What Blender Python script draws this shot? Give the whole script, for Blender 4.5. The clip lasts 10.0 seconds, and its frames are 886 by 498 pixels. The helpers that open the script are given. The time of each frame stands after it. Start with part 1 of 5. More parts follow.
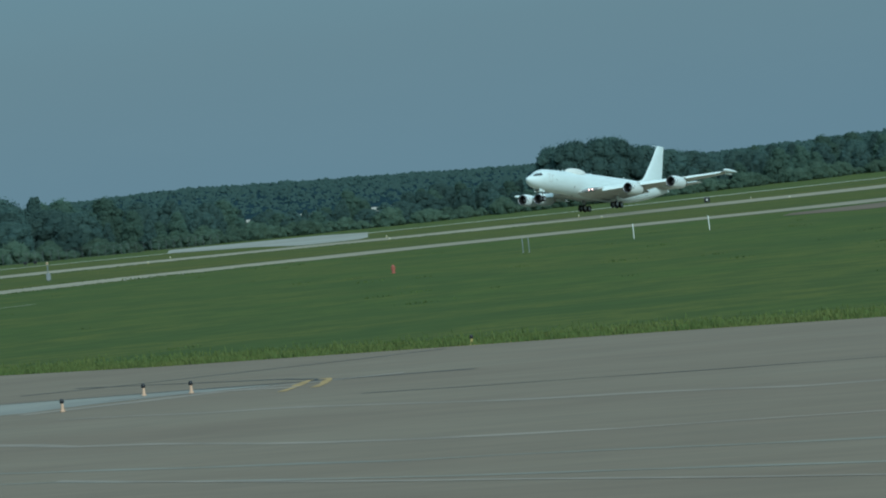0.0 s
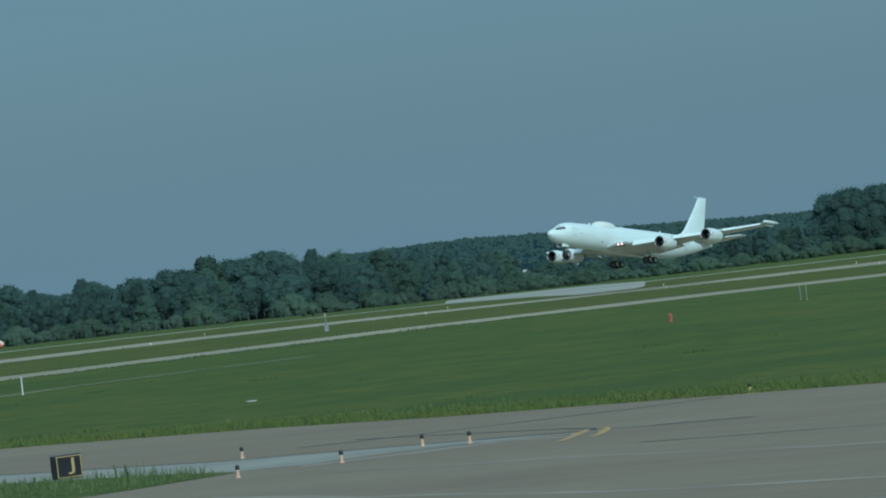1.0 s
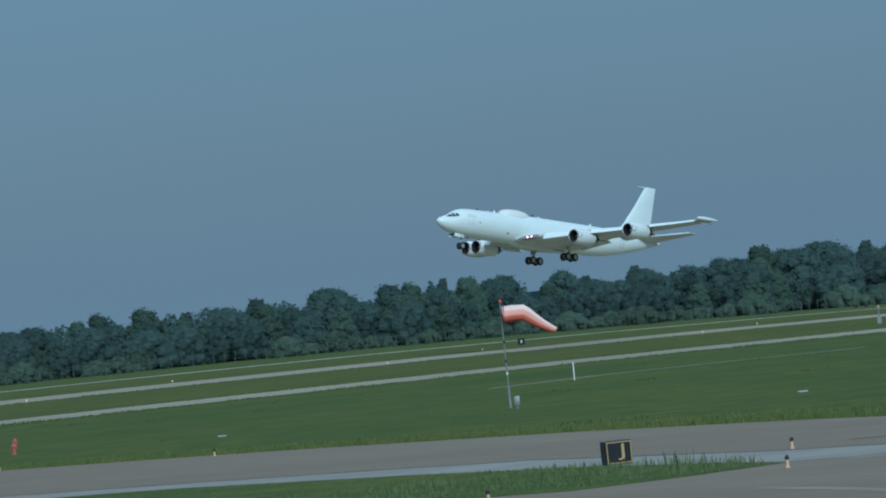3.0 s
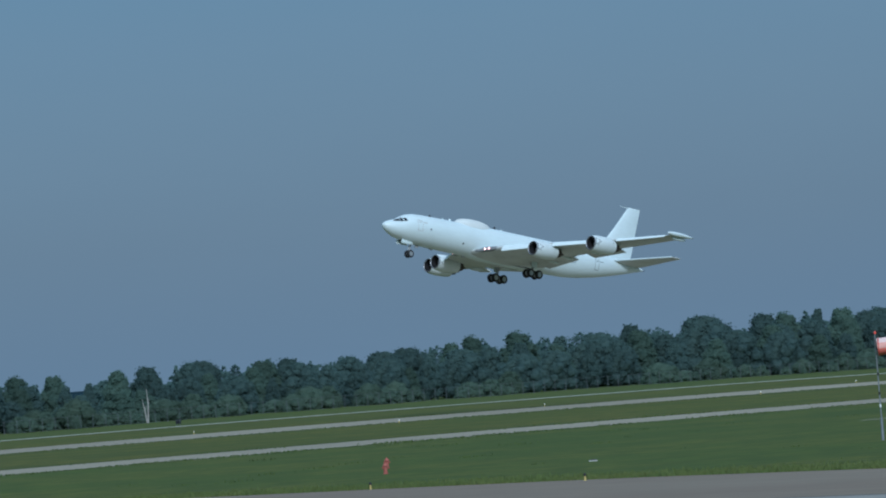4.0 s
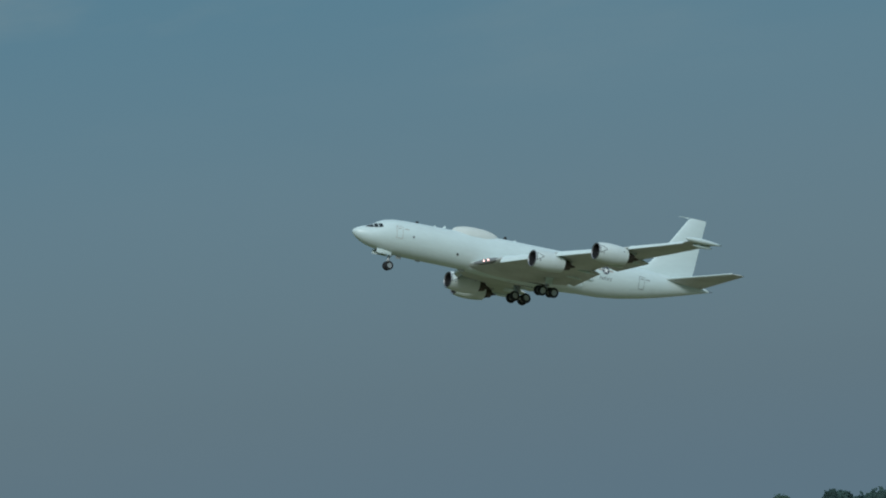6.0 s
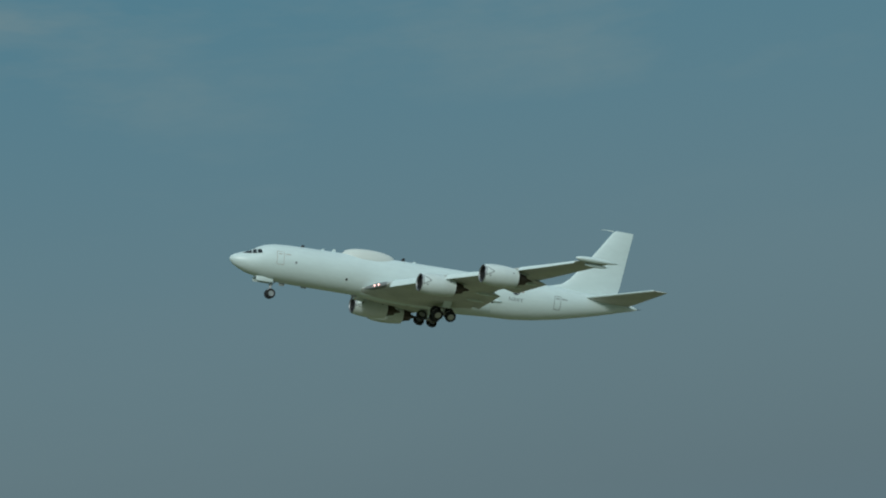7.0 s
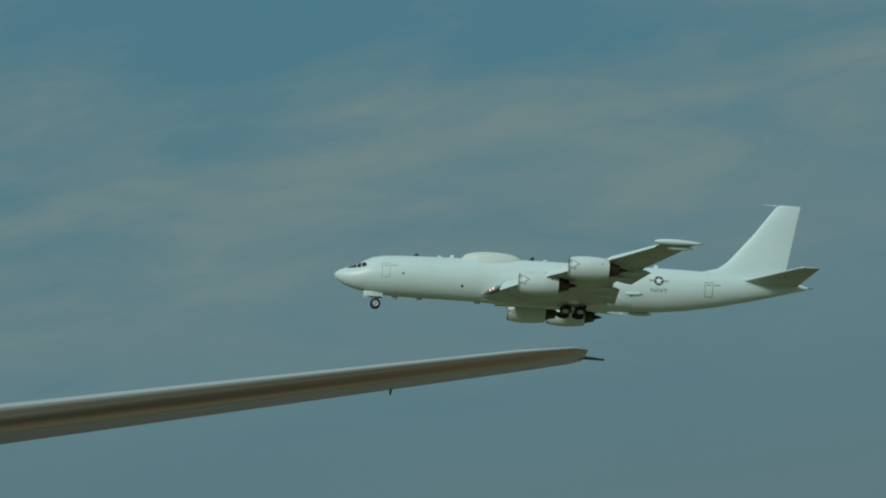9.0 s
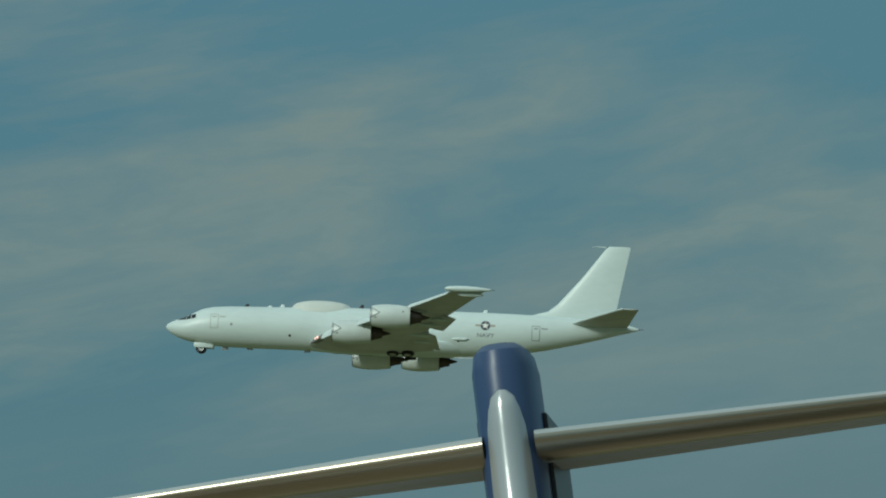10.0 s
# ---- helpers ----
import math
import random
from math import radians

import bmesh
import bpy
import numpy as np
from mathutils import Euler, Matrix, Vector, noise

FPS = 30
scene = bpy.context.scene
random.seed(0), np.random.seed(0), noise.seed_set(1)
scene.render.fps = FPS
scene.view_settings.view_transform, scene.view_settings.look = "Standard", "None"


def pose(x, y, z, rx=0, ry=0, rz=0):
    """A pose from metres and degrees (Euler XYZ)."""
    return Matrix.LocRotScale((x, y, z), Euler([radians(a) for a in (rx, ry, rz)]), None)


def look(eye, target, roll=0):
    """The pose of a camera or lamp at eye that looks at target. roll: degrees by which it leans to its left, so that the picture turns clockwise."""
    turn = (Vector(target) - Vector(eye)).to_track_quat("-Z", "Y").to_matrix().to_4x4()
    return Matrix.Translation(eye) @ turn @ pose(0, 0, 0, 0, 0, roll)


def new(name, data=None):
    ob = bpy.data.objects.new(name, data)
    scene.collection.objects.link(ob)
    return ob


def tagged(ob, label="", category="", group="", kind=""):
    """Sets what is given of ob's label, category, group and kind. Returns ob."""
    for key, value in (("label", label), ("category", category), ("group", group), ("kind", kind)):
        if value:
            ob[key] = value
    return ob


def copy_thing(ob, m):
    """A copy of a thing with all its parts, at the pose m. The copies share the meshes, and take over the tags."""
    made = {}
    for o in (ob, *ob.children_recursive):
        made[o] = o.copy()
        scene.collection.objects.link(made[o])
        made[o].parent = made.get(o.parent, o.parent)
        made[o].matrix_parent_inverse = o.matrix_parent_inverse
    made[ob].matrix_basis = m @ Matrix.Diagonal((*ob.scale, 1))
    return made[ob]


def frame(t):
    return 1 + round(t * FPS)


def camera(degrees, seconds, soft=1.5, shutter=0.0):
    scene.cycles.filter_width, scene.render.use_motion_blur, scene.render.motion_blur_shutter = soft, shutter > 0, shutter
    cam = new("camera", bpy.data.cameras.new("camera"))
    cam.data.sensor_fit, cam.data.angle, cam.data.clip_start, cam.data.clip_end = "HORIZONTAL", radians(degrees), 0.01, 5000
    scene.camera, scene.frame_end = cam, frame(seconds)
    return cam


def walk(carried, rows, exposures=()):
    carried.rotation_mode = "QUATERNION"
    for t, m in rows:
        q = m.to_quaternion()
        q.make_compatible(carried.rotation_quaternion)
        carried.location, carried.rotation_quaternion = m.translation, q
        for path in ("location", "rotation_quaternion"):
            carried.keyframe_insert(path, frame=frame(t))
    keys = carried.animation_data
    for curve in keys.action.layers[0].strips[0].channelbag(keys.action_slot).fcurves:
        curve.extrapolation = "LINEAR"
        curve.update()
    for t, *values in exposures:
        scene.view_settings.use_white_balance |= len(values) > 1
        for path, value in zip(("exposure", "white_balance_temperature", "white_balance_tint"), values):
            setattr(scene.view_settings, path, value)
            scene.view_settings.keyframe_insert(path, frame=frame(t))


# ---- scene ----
HC = 5.45        # height of the camera above the near ground
LANE = 480.1     # distance of the runway's centre line from the camera

cam = camera(10.062, 10.0, soft=2.0)


def view(yaw, pitch, roll):
    """A pose of the standing camera: degrees to the left, upwards, and of lean to the right."""
    a, b = radians(yaw), radians(pitch)
    eye = Vector((0, 0, HC))
    return look(eye, eye + Vector((-math.sin(a) * math.cos(b), math.cos(a) * math.cos(b), math.sin(b))), -roll)


# seconds, aircraft x, z, pitch, bank, camera yaw, pitch, roll
FLIGHT = (
    (0.0, 745.910, 1.555, 8.321, 0.924, -55.382, -0.751, 6.375),
    (0.2, 731.287, 2.259, 8.423, 0.983, -54.527, -0.644, 6.350),
    (0.5, 709.298, 3.342, 8.552, 1.063, -53.562, -0.041, 6.400),
    (0.8, 687.111, 4.536, 8.587, 1.126, -52.779, 0.190, 6.612),
    (1.0, 672.233, 5.359, 8.586, 1.129, -52.317, 0.172, 6.926),
    (1.2, 657.288, 6.172, 8.573, 1.074, -51.794, 0.230, 6.964),
    (1.5, 634.747, 7.448, 8.554, 0.919, -50.645, 0.127, 7.303),
    (1.7, 619.642, 8.405, 8.562, 0.777, -50.015, 0.431, 6.609),
    (2.0, 596.870, 9.899, 8.625, 0.529, -49.086, 0.771, 5.861),
    (2.2, 581.616, 10.851, 8.728, 0.350, -48.464, 0.813, 5.697),
    (2.5, 558.631, 12.301, 8.964, 0.119, -47.553, 0.756, 5.967),
    (2.8, 535.528, 13.875, 9.297, 0.020, -46.682, 0.613, 5.824),
    (3.0, 520.062, 14.957, 9.576, 0.042, -46.041, 0.735, 5.744),
    (3.2, 504.548, 16.048, 9.902, 0.153, -45.366, 1.138, 5.307),
    (4.3, 418.449, 22.385, 12.461, 2.042, -40.316, 1.853, 4.243),
    (4.5, 402.670, 23.743, 12.826, 2.304, -39.393, 2.587, 4.262),
    (4.8, 378.938, 25.858, 13.299, 2.630, -37.857, 2.863, 4.262),
    (5.0, 363.078, 27.340, 13.550, 2.754, -36.680, 2.729, 4.459),
    (5.2, 347.189, 28.891, 13.738, 2.770, -35.350, 2.582, 4.620),
    (6.3, 259.373, 37.699, 14.117, 1.113, -27.829, 3.657, 6.321),
    (6.5, 243.344, 39.312, 14.012, 0.887, -26.955, 3.774, 6.550),
    (6.8, 219.274, 41.736, 13.759, 0.622, -25.062, 4.233, 6.799),
    (7.0, 203.213, 43.361, 13.565, 0.523, -23.062, 4.583, 6.931),
    (7.2, 187.142, 44.997, 13.373, 0.513, -21.479, 4.821, 6.929),
    (7.5, 163.022, 47.465, 13.080, 0.614, -19.173, 5.235, 7.217),
    (7.8, 138.892, 49.951, 12.806, 0.830, -16.555, 5.129, 7.227),
    (8.0, 122.803, 51.609, 12.620, 0.987, -14.922, 5.326, 7.323),
    (8.2, 106.714, 53.262, 12.425, 1.123, -13.263, 5.484, 6.883),
    (8.5, 82.584, 55.732, 12.119, 1.282, -10.427, 6.125, 7.310),
    (8.7, 66.505, 57.363, 11.902, 1.318, -7.146, 6.510, 7.831),
    (9.0, 42.397, 59.797, 11.574, 1.317, -3.636, 7.052, 8.269),
    (9.1, 34.365, 60.608, 11.469, 1.314, -2.513, 7.179, 8.236),
    (9.2, 26.336, 61.416, 11.366, 1.309, -1.370, 7.320, 8.430),
    (9.3, 18.311, 62.220, 11.267, 1.301, -0.345, 7.468, 8.443),
    (9.5, 2.271, 63.810, 11.078, 1.280, 0.759, 7.706, 8.482),
    (9.6, -5.742, 64.590, 10.989, 1.270, 1.353, 7.754, 8.321),
    (9.7, -13.751, 65.363, 10.902, 1.260, 1.710, 7.890, 8.190),
    (9.8, -21.757, 66.129, 10.817, 1.250, 2.197, 7.937, 8.036),
    (10.0, -37.764, 67.650, 10.651, 1.231, 3.907, 8.228, 7.784),
)
walk(cam, [(r[0], view(r[5], r[6], r[7])) for r in FLIGHT],
     exposures=((0.0, 0.32, 5450, -10), (2.5, 0.25, 5170, -3), (4.5, 0.21, 5250, 9), (5.0, -0.07, 5520, 6), (5.2, -0.09, 5580, 5), (6.5, -0.07, 5980, -2),
                (8.0, -0.21, 6150, -5), (9.5, -0.19, 6250, -9), (10.0, -0.09, 6480, -9)))

# ---- light ----
SUN_AZ, SUN_EL = radians(212), radians(31)   # clockwise from +y, above the horizon
world = bpy.data.worlds.new("world")
scene.world = world
world.use_nodes = True


def build_sky():
    nt = world.node_tree
    nt.nodes.clear()
    def n(kind, **kw):
        node = nt.nodes.new(kind)
        for k, v in kw.items():
            node.inputs[k].default_value = v
        return node
    def j(a, b):
        nt.links.new(a, b)
    sky = n("ShaderNodeTexSky")
    sky.sky_type, sky.sun_disc = "NISHITA", False
    sky.sun_elevation, sky.sun_rotation = SUN_EL, SUN_AZ
    sky.air_density, sky.dust_density, sky.ozone_density = 1.3, 2.0, 1.0
    dim = n("ShaderNodeMix")
    dim.data_type, dim.blend_type = "RGBA", "MULTIPLY"
    dim.inputs[0].default_value = 1.0
    dim.inputs[7].default_value = (0.055, 0.06, 0.075, 1)
    j(sky.outputs[0], dim.inputs[6])
    co = n("ShaderNodeTexCoord")
    sep = n("ShaderNodeSeparateXYZ")
    j(co.outputs["Generated"], sep.inputs[0])
    # haze: grey blue at the horizon, deeper blue above
    ramp = n("ShaderNodeValToRGB")
    e = ramp.color_ramp.elements
    e[0].position, e[0].color = 0.0, (0.141, 0.200, 0.252, 1)
    e[1].position, e[1].color = 0.30, (0.110, 0.220, 0.310, 1)
    mid = ramp.color_ramp.elements.new(0.03)
    mid.color = (0.123, 0.178, 0.222, 1)
    mid = ramp.color_ramp.elements.new(0.07)
    mid.color = (0.112, 0.180, 0.231, 1)
    mid = ramp.color_ramp.elements.new(0.14)
    mid.color = (0.070, 0.178, 0.240, 1)
    mid = ramp.color_ramp.elements.new(0.55)
    mid.color = (0.52, 0.62, 0.68, 1)      # bright thin overcast overhead
    j(sep.outputs[2], ramp.inputs[0])
    base = n("ShaderNodeMix")
    base.data_type = "RGBA"
    base.inputs[0].default_value = 0.8
    j(dim.outputs[2], base.inputs[6])
    j(ramp.outputs[0], base.inputs[7])
    # thin drawn-out cloud, denser to the north and higher up
    mp = n("ShaderNodeMapping")
    mp.inputs["Scale"].default_value = (3.2, 3.2, 13.0)
    mp.inputs["Rotation"].default_value = (0.03, 0.10, 0.0)
    j(co.outputs["Generated"], mp.inputs[0])
    nz = n("ShaderNodeTexNoise", Scale=1.35, Detail=9.0, Roughness=0.58, Distortion=0.25)
    j(mp.outputs[0], nz.inputs["Vector"])
    mr = n("ShaderNodeMapRange")
    mr.inputs[1].default_value, mr.inputs[2].default_value = 0.46, 0.60
    j(nz.outputs[0], mr.inputs[0])
    hi = n("ShaderNodeMapRange")
    hi.inputs[1].default_value, hi.inputs[2].default_value = 0.085, 0.13
    hi.inputs[3].default_value, hi.inputs[4].default_value = 0.05, 0.95
    j(sep.outputs[2], hi.inputs[0])
    mul = n("ShaderNodeMath")
    mul.operation = "MULTIPLY"
    fine = n("ShaderNodeTexNoise", Scale=5.5, Detail=8.0, Roughness=0.62, Distortion=0.5)
    j(mp.outputs[0], fine.inputs["Vector"])
    wisp = n("ShaderNodeMapRange")
    wisp.inputs[1].default_value, wisp.inputs[2].default_value = 0.36, 0.64
    wisp.inputs[3].default_value, wisp.inputs[4].default_value = 0.45, 1.15
    j(fine.outputs[0], wisp.inputs[0])
    torn = n("ShaderNodeMath")
    torn.operation = "MULTIPLY"
    j(mr.outputs[0], torn.inputs[0])
    j(wisp.outputs[0], torn.inputs[1])
    j(torn.outputs[0], mul.inputs[0])
    j(hi.outputs[0], mul.inputs[1])
    cl = n("ShaderNodeMix")
    cl.data_type = "RGBA"
    cl.inputs[7].default_value = (0.205, 0.260, 0.282, 1)
    j(mul.outputs[0], cl.inputs[0])
    j(base.outputs[2], cl.inputs[6])
    bg = n("ShaderNodeBackground", Strength=1.0)
    j(cl.outputs[2], bg.inputs[0])
    out = n("ShaderNodeOutputWorld")
    j(bg.outputs[0], out.inputs[0])


build_sky()
sun = new("sun", bpy.data.lights.new("sun", "SUN"))
sun.data.energy, sun.data.angle, sun.data.color = 1.75, radians(11), (1.0, 0.975, 0.93)
sun_dir = Vector((math.sin(SUN_AZ) * math.cos(SUN_EL), math.cos(SUN_AZ) * math.cos(SUN_EL), math.sin(SUN_EL)))
sun.matrix_world = look(sun_dir * 200, (0, 0, 0))


# ---- materials ----
def material(name, color, rough=0.6, metal=0.0, vary=0.0, scale=1.0, vary2=0.0, scale2=12.0, bump=0.0,
             tint=None, coords="Object", emit=0.0, rand=0.0, stretch=(1, 1, 1)):
    m = bpy.data.materials.new(name)
    m.use_nodes = True
    nt = m.node_tree
    b = nt.nodes["Principled BSDF"]
    b.inputs["Roughness"].default_value, b.inputs["Metallic"].default_value = rough, metal
    b.inputs["Base Color"].default_value = (*color, 1)
    if emit:
        b.inputs["Emission Color"].default_value, b.inputs["Emission Strength"].default_value = (*color, 1), emit
    if vary or vary2 or rand:
        co = nt.nodes.new("ShaderNodeTexCoord")
        mp = nt.nodes.new("ShaderNodeMapping")
        mp.inputs["Scale"].default_value = stretch
        nt.links.new(co.outputs[coords], mp.inputs[0])
        last = None
        for k, (amount, sc, det) in enumerate(((vary, scale, 5), (vary2, scale2, 3))):
            if not amount:
                continue
            nz = nt.nodes.new("ShaderNodeTexNoise")
            nz.inputs["Scale"].default_value, nz.inputs["Detail"].default_value = sc, det
            nt.links.new(mp.outputs[0], nz.inputs["Vector"])
            mr = nt.nodes.new("ShaderNodeMapRange")
            mr.inputs[1].default_value, mr.inputs[2].default_value = 0.3, 0.7
            nt.links.new(nz.outputs[0], mr.inputs[0])
            mx = nt.nodes.new("ShaderNodeMix")
            mx.data_type = "RGBA"
            nt.links.new(mr.outputs[0], mx.inputs[0])
            other = tint if (tint and k == 0) else tuple(c * (1 - amount) for c in color)
            if last is None:
                mx.inputs[6].default_value = (*color, 1)
                mx.inputs[7].default_value = (*other, 1)
            else:
                mx.blend_type = "MULTIPLY"
                mx.inputs[7].default_value = (1 - amount, 1 - amount, 1 - amount, 1)
                nt.links.new(last, mx.inputs[6])
            last = mx.outputs[2]
            if bump and k == (1 if vary2 else 0):
                bp = nt.nodes.new("ShaderNodeBump")
                bp.inputs["Strength"].default_value = bump
                nt.links.new(nz.outputs[0], bp.inputs["Height"])
                nt.links.new(bp.outputs[0], b.inputs["Normal"])
        if rand:
            oi = nt.nodes.new("ShaderNodeObjectInfo")
            mr = nt.nodes.new("ShaderNodeMapRange")
            mr.inputs[3].default_value, mr.inputs[4].default_value = 1 - rand, 1 + rand
            nt.links.new(oi.outputs["Random"], mr.inputs[0])
            mx = nt.nodes.new("ShaderNodeMix")
            mx.data_type, mx.blend_type = "RGBA", "MULTIPLY"
            mx.inputs[0].default_value = 1.0
            if last is None:
                mx.inputs[6].default_value = (*color, 1)
            else:
                nt.links.new(last, mx.inputs[6])
            nt.links.new(mr.outputs[0], mx.inputs[7])
            last = mx.outputs[2]
        nt.links.new(last, b.inputs["Base Color"])
    return m


WHITE = material("white_paint", (0.72, 0.82, 0.815), 0.38, vary=0.07, scale=0.35, vary2=0.05, scale2=3.0, stretch=(0.35, 1, 1))
UNDER = material("grey_wing_paint", (0.62, 0.65, 0.62), 0.5, vary=0.22, scale=0.7, vary2=0.12, scale2=5.0, stretch=(0.5, 1, 1))
DOMEPAINT = material("cream_radome_paint", (0.70, 0.73, 0.69), 0.55, vary=0.06, scale=1.0)
NACELLE = material("white_nacelle_paint", (0.72, 0.79, 0.775), 0.35, vary=0.10, scale=0.8, vary2=0.05, scale2=6.0)
LIP = material("bare_metal_lip", (0.30, 0.31, 0.32), 0.50, 0.8, vary=0.2, scale=2.0)
DARK = material("dark_duct", (0.02, 0.02, 0.022), 0.6, vary=0.3, scale=3.0)
EXHAUST = material("burnt_metal", (0.10, 0.085, 0.075), 0.45, 0.8, vary=0.4, scale=3.0)
LINE = material("panel_line", (0.10, 0.11, 0.12), 0.7)
FAINT = material("faint_panel_line", (0.42, 0.38, 0.33), 0.7)
GLASS = material("cockpit_glass", (0.015, 0.02, 0.025), 0.08)
TYRE = material("tyre_rubber", (0.022, 0.022, 0.024), 0.85, vary=0.3, scale=6.0)
RIM = material("wheel_rim", (0.55, 0.56, 0.56), 0.4, 0.6, vary=0.2, scale=6.0)
STRUT = material("gear_strut", (0.50, 0.51, 0.50), 0.4, 0.3, vary=0.3, scale=4.0)
BAY = material("gear_bay", (0.03, 0.03, 0.032), 0.8, vary=0.3, scale=2.0)
INSIGNIA = material("insignia_dark", (0.035, 0.045, 0.075), 0.6)
LETTER = material("faded_lettering", (0.16, 0.18, 0.20), 0.7)
LAMP = material("landing_lamp", (1.0, 0.52, 0.46), 0.3, emit=4.0)
BAYGREY = material("dark_grey_panel", (0.24, 0.25, 0.25), 0.5, vary=0.25, scale=2.0)
MARKER = material("white_marker", (0.85, 0.85, 0.82), 0.5)
EARTH = material("bare_earth", (0.19, 0.135, 0.085), 0.95, vary=0.4, scale=0.1, vary2=0.2, scale2=1.0)
ASPHALT = material("weathered_concrete", (0.220, 0.174, 0.118), 0.88, vary=0.3, scale=0.14, vary2=0.14, scale2=1.3, bump=0.15, tint=(0.188, 0.139, 0.092), stretch=(1, 0.22, 1))
FAINT_LANE = material("bleached_concrete", (0.40, 0.385, 0.33), 0.85, vary=0.3, scale=0.03, vary2=0.2, scale2=0.3)
FAINT_STRIPE = material("worn_pale_concrete", (0.26, 0.24, 0.195), 0.85, vary=0.3, scale=0.2)
RUNWAY = material("runway_concrete", (0.335, 0.295, 0.205), 0.9, vary=0.2, scale=0.02, vary2=0.12, scale2=0.4)
PALE = material("pale_concrete", (0.52, 0.49, 0.42), 0.85, vary=0.25, scale=0.03, vary2=0.12, scale2=0.4)
GRAVEL = material("white_gravel", (0.72, 0.70, 0.62), 0.9, vary=0.35, scale=0.04, vary2=0.15, scale2=0.5)
WET = material("wet_concrete", (0.30, 0.275, 0.225), 0.6, vary=0.25, scale=0.15, vary2=0.15, scale2=0.9)
TAR = material("tar_seal", (0.05, 0.048, 0.045), 0.7, vary=0.3, scale=0.4)
YELLOW = material("yellow_marking", (0.46, 0.30, 0.11), 0.8, vary=0.4, scale=0.6)
RUST = material("rust_stain", (0.30, 0.25, 0.20), 0.9, vary=0.3, scale=0.3)
BARK = material("bark", (0.05, 0.045, 0.038), 0.9, vary=0.4, scale=2.0)


def grass_material(name="mown_grass", warm=1.0, light=1.0):
    m = bpy.data.materials.new(name)
    m.use_nodes = True
    nt = m.node_tree
    b = nt.nodes["Principled BSDF"]
    b.inputs["Roughness"].default_value = 0.95
    b.inputs["Specular IOR Level"].default_value = 0.1
    co = nt.nodes.new("ShaderNodeTexCoord")
    last = None
    layers = ((0.012, 6, (0.092, 0.122, 0.025), (0.073, 0.102, 0.025), (1, 1, 1)),
              (0.05, 6, None, (0.130, 0.136, 0.029), (1, 1.0, 1)),
              (0.35, 4, None, (0.057, 0.083, 0.021), (1, 1, 1)),
              (2.2, 3, None, (0.066, 0.091, 0.022), (1, 1, 1)))
    for k, (sc, det, col, other, st) in enumerate(layers):
        mp = nt.nodes.new("ShaderNodeMapping")
        mp.inputs["Scale"].default_value = st
        mp.inputs["Location"].default_value = (13.7 * k, 5.1 * k, 0)
        nt.links.new(co.outputs["Object"], mp.inputs[0])
        nz = nt.nodes.new("ShaderNodeTexNoise")
        nz.inputs["Scale"].default_value, nz.inputs["Detail"].default_value = sc, det
        nt.links.new(mp.outputs[0], nz.inputs["Vector"])
        mr = nt.nodes.new("ShaderNodeMapRange")
        mr.inputs[1].default_value, mr.inputs[2].default_value = (0.44, 0.57) if k else (0.38, 0.62)
        mr.inputs[4].default_value = (1.0, 0.8, 0.7, 0.5)[k]
        nt.links.new(nz.outputs[0], mr.inputs[0])
        mx = nt.nodes.new("ShaderNodeMix")
        mx.data_type = "RGBA"
        nt.links.new(mr.outputs[0], mx.inputs[0])
        if last is None:
            mx.inputs[6].default_value = (col[0] * warm * light, col[1] * light, col[2] * light, 1)
        else:
            nt.links.new(last, mx.inputs[6])
        mx.inputs[7].default_value = (other[0] * warm * light, other[1] * light, other[2] * light, 1)
        last = mx.outputs[2]
    nt.links.new(last, b.inputs["Base Color"])
    return m


GRASS = grass_material("mown_grass", 0.98, 0.93)
GRASS_DRY = grass_material("dry_grass", 1.12, 0.93)
GRASS_LIGHT = grass_material("unmown_grass", 1.36, 1.18)
WEED = material("green_weeds", (0.080, 0.130, 0.040), 0.9, vary=0.5, scale=0.4, tint=(0.112, 0.142, 0.056))
MEADOW = material("meadow_blades", (0.080, 0.118, 0.028), 0.9, vary=0.3, scale=0.4)
BLADE = material("long_grass", (0.084, 0.126, 0.030), 0.9, vary=0.5, scale=0.25, tint=(0.118, 0.142, 0.036))


# ---- mesh helpers ----
def finish(name, bm, mat, smooth=False):
    bmesh.ops.recalc_face_normals(bm, faces=bm.faces[:])
    me = bpy.data.meshes.new(name)
    bm.to_mesh(me)
    bm.free()
    for m in (mat if isinstance(mat, (list, tuple)) else (mat,)):
        me.materials.append(m)
    if smooth:
        me.shade_smooth()
        me.set_sharp_from_angle(angle=radians(40))
    return me


def part(name, bm, mat, parent, label="", smooth=True, at=None):
    ob = new(name, finish(name, bm, mat, smooth))
    ob.parent = parent
    if at is not None:
        ob.matrix_basis = at
    return tagged(ob, label)


def shared(name, me, parent, at):
    ob = new(name, me)
    ob.parent = parent
    ob.matrix_basis = at
    return ob


def thing(name, at, label, category, group="", kind=""):
    ob = new(name)
    ob.matrix_basis = at
    return tagged(ob, label, category, group, kind)


def loft(bm, rings, cap=True, close=True):
    vs = [[bm.verts.new(p) for p in r] for r in rings]
    n = len(vs[0])
    for a, b in zip(vs, vs[1:]):
        for i in range(n if close else n - 1):
            k = (i + 1) % n
            bm.faces.new((a[i], a[k], b[k], b[i]))
    if cap:
        bm.faces.new(vs[0][::-1])
        bm.faces.new(vs[-1])
    return vs


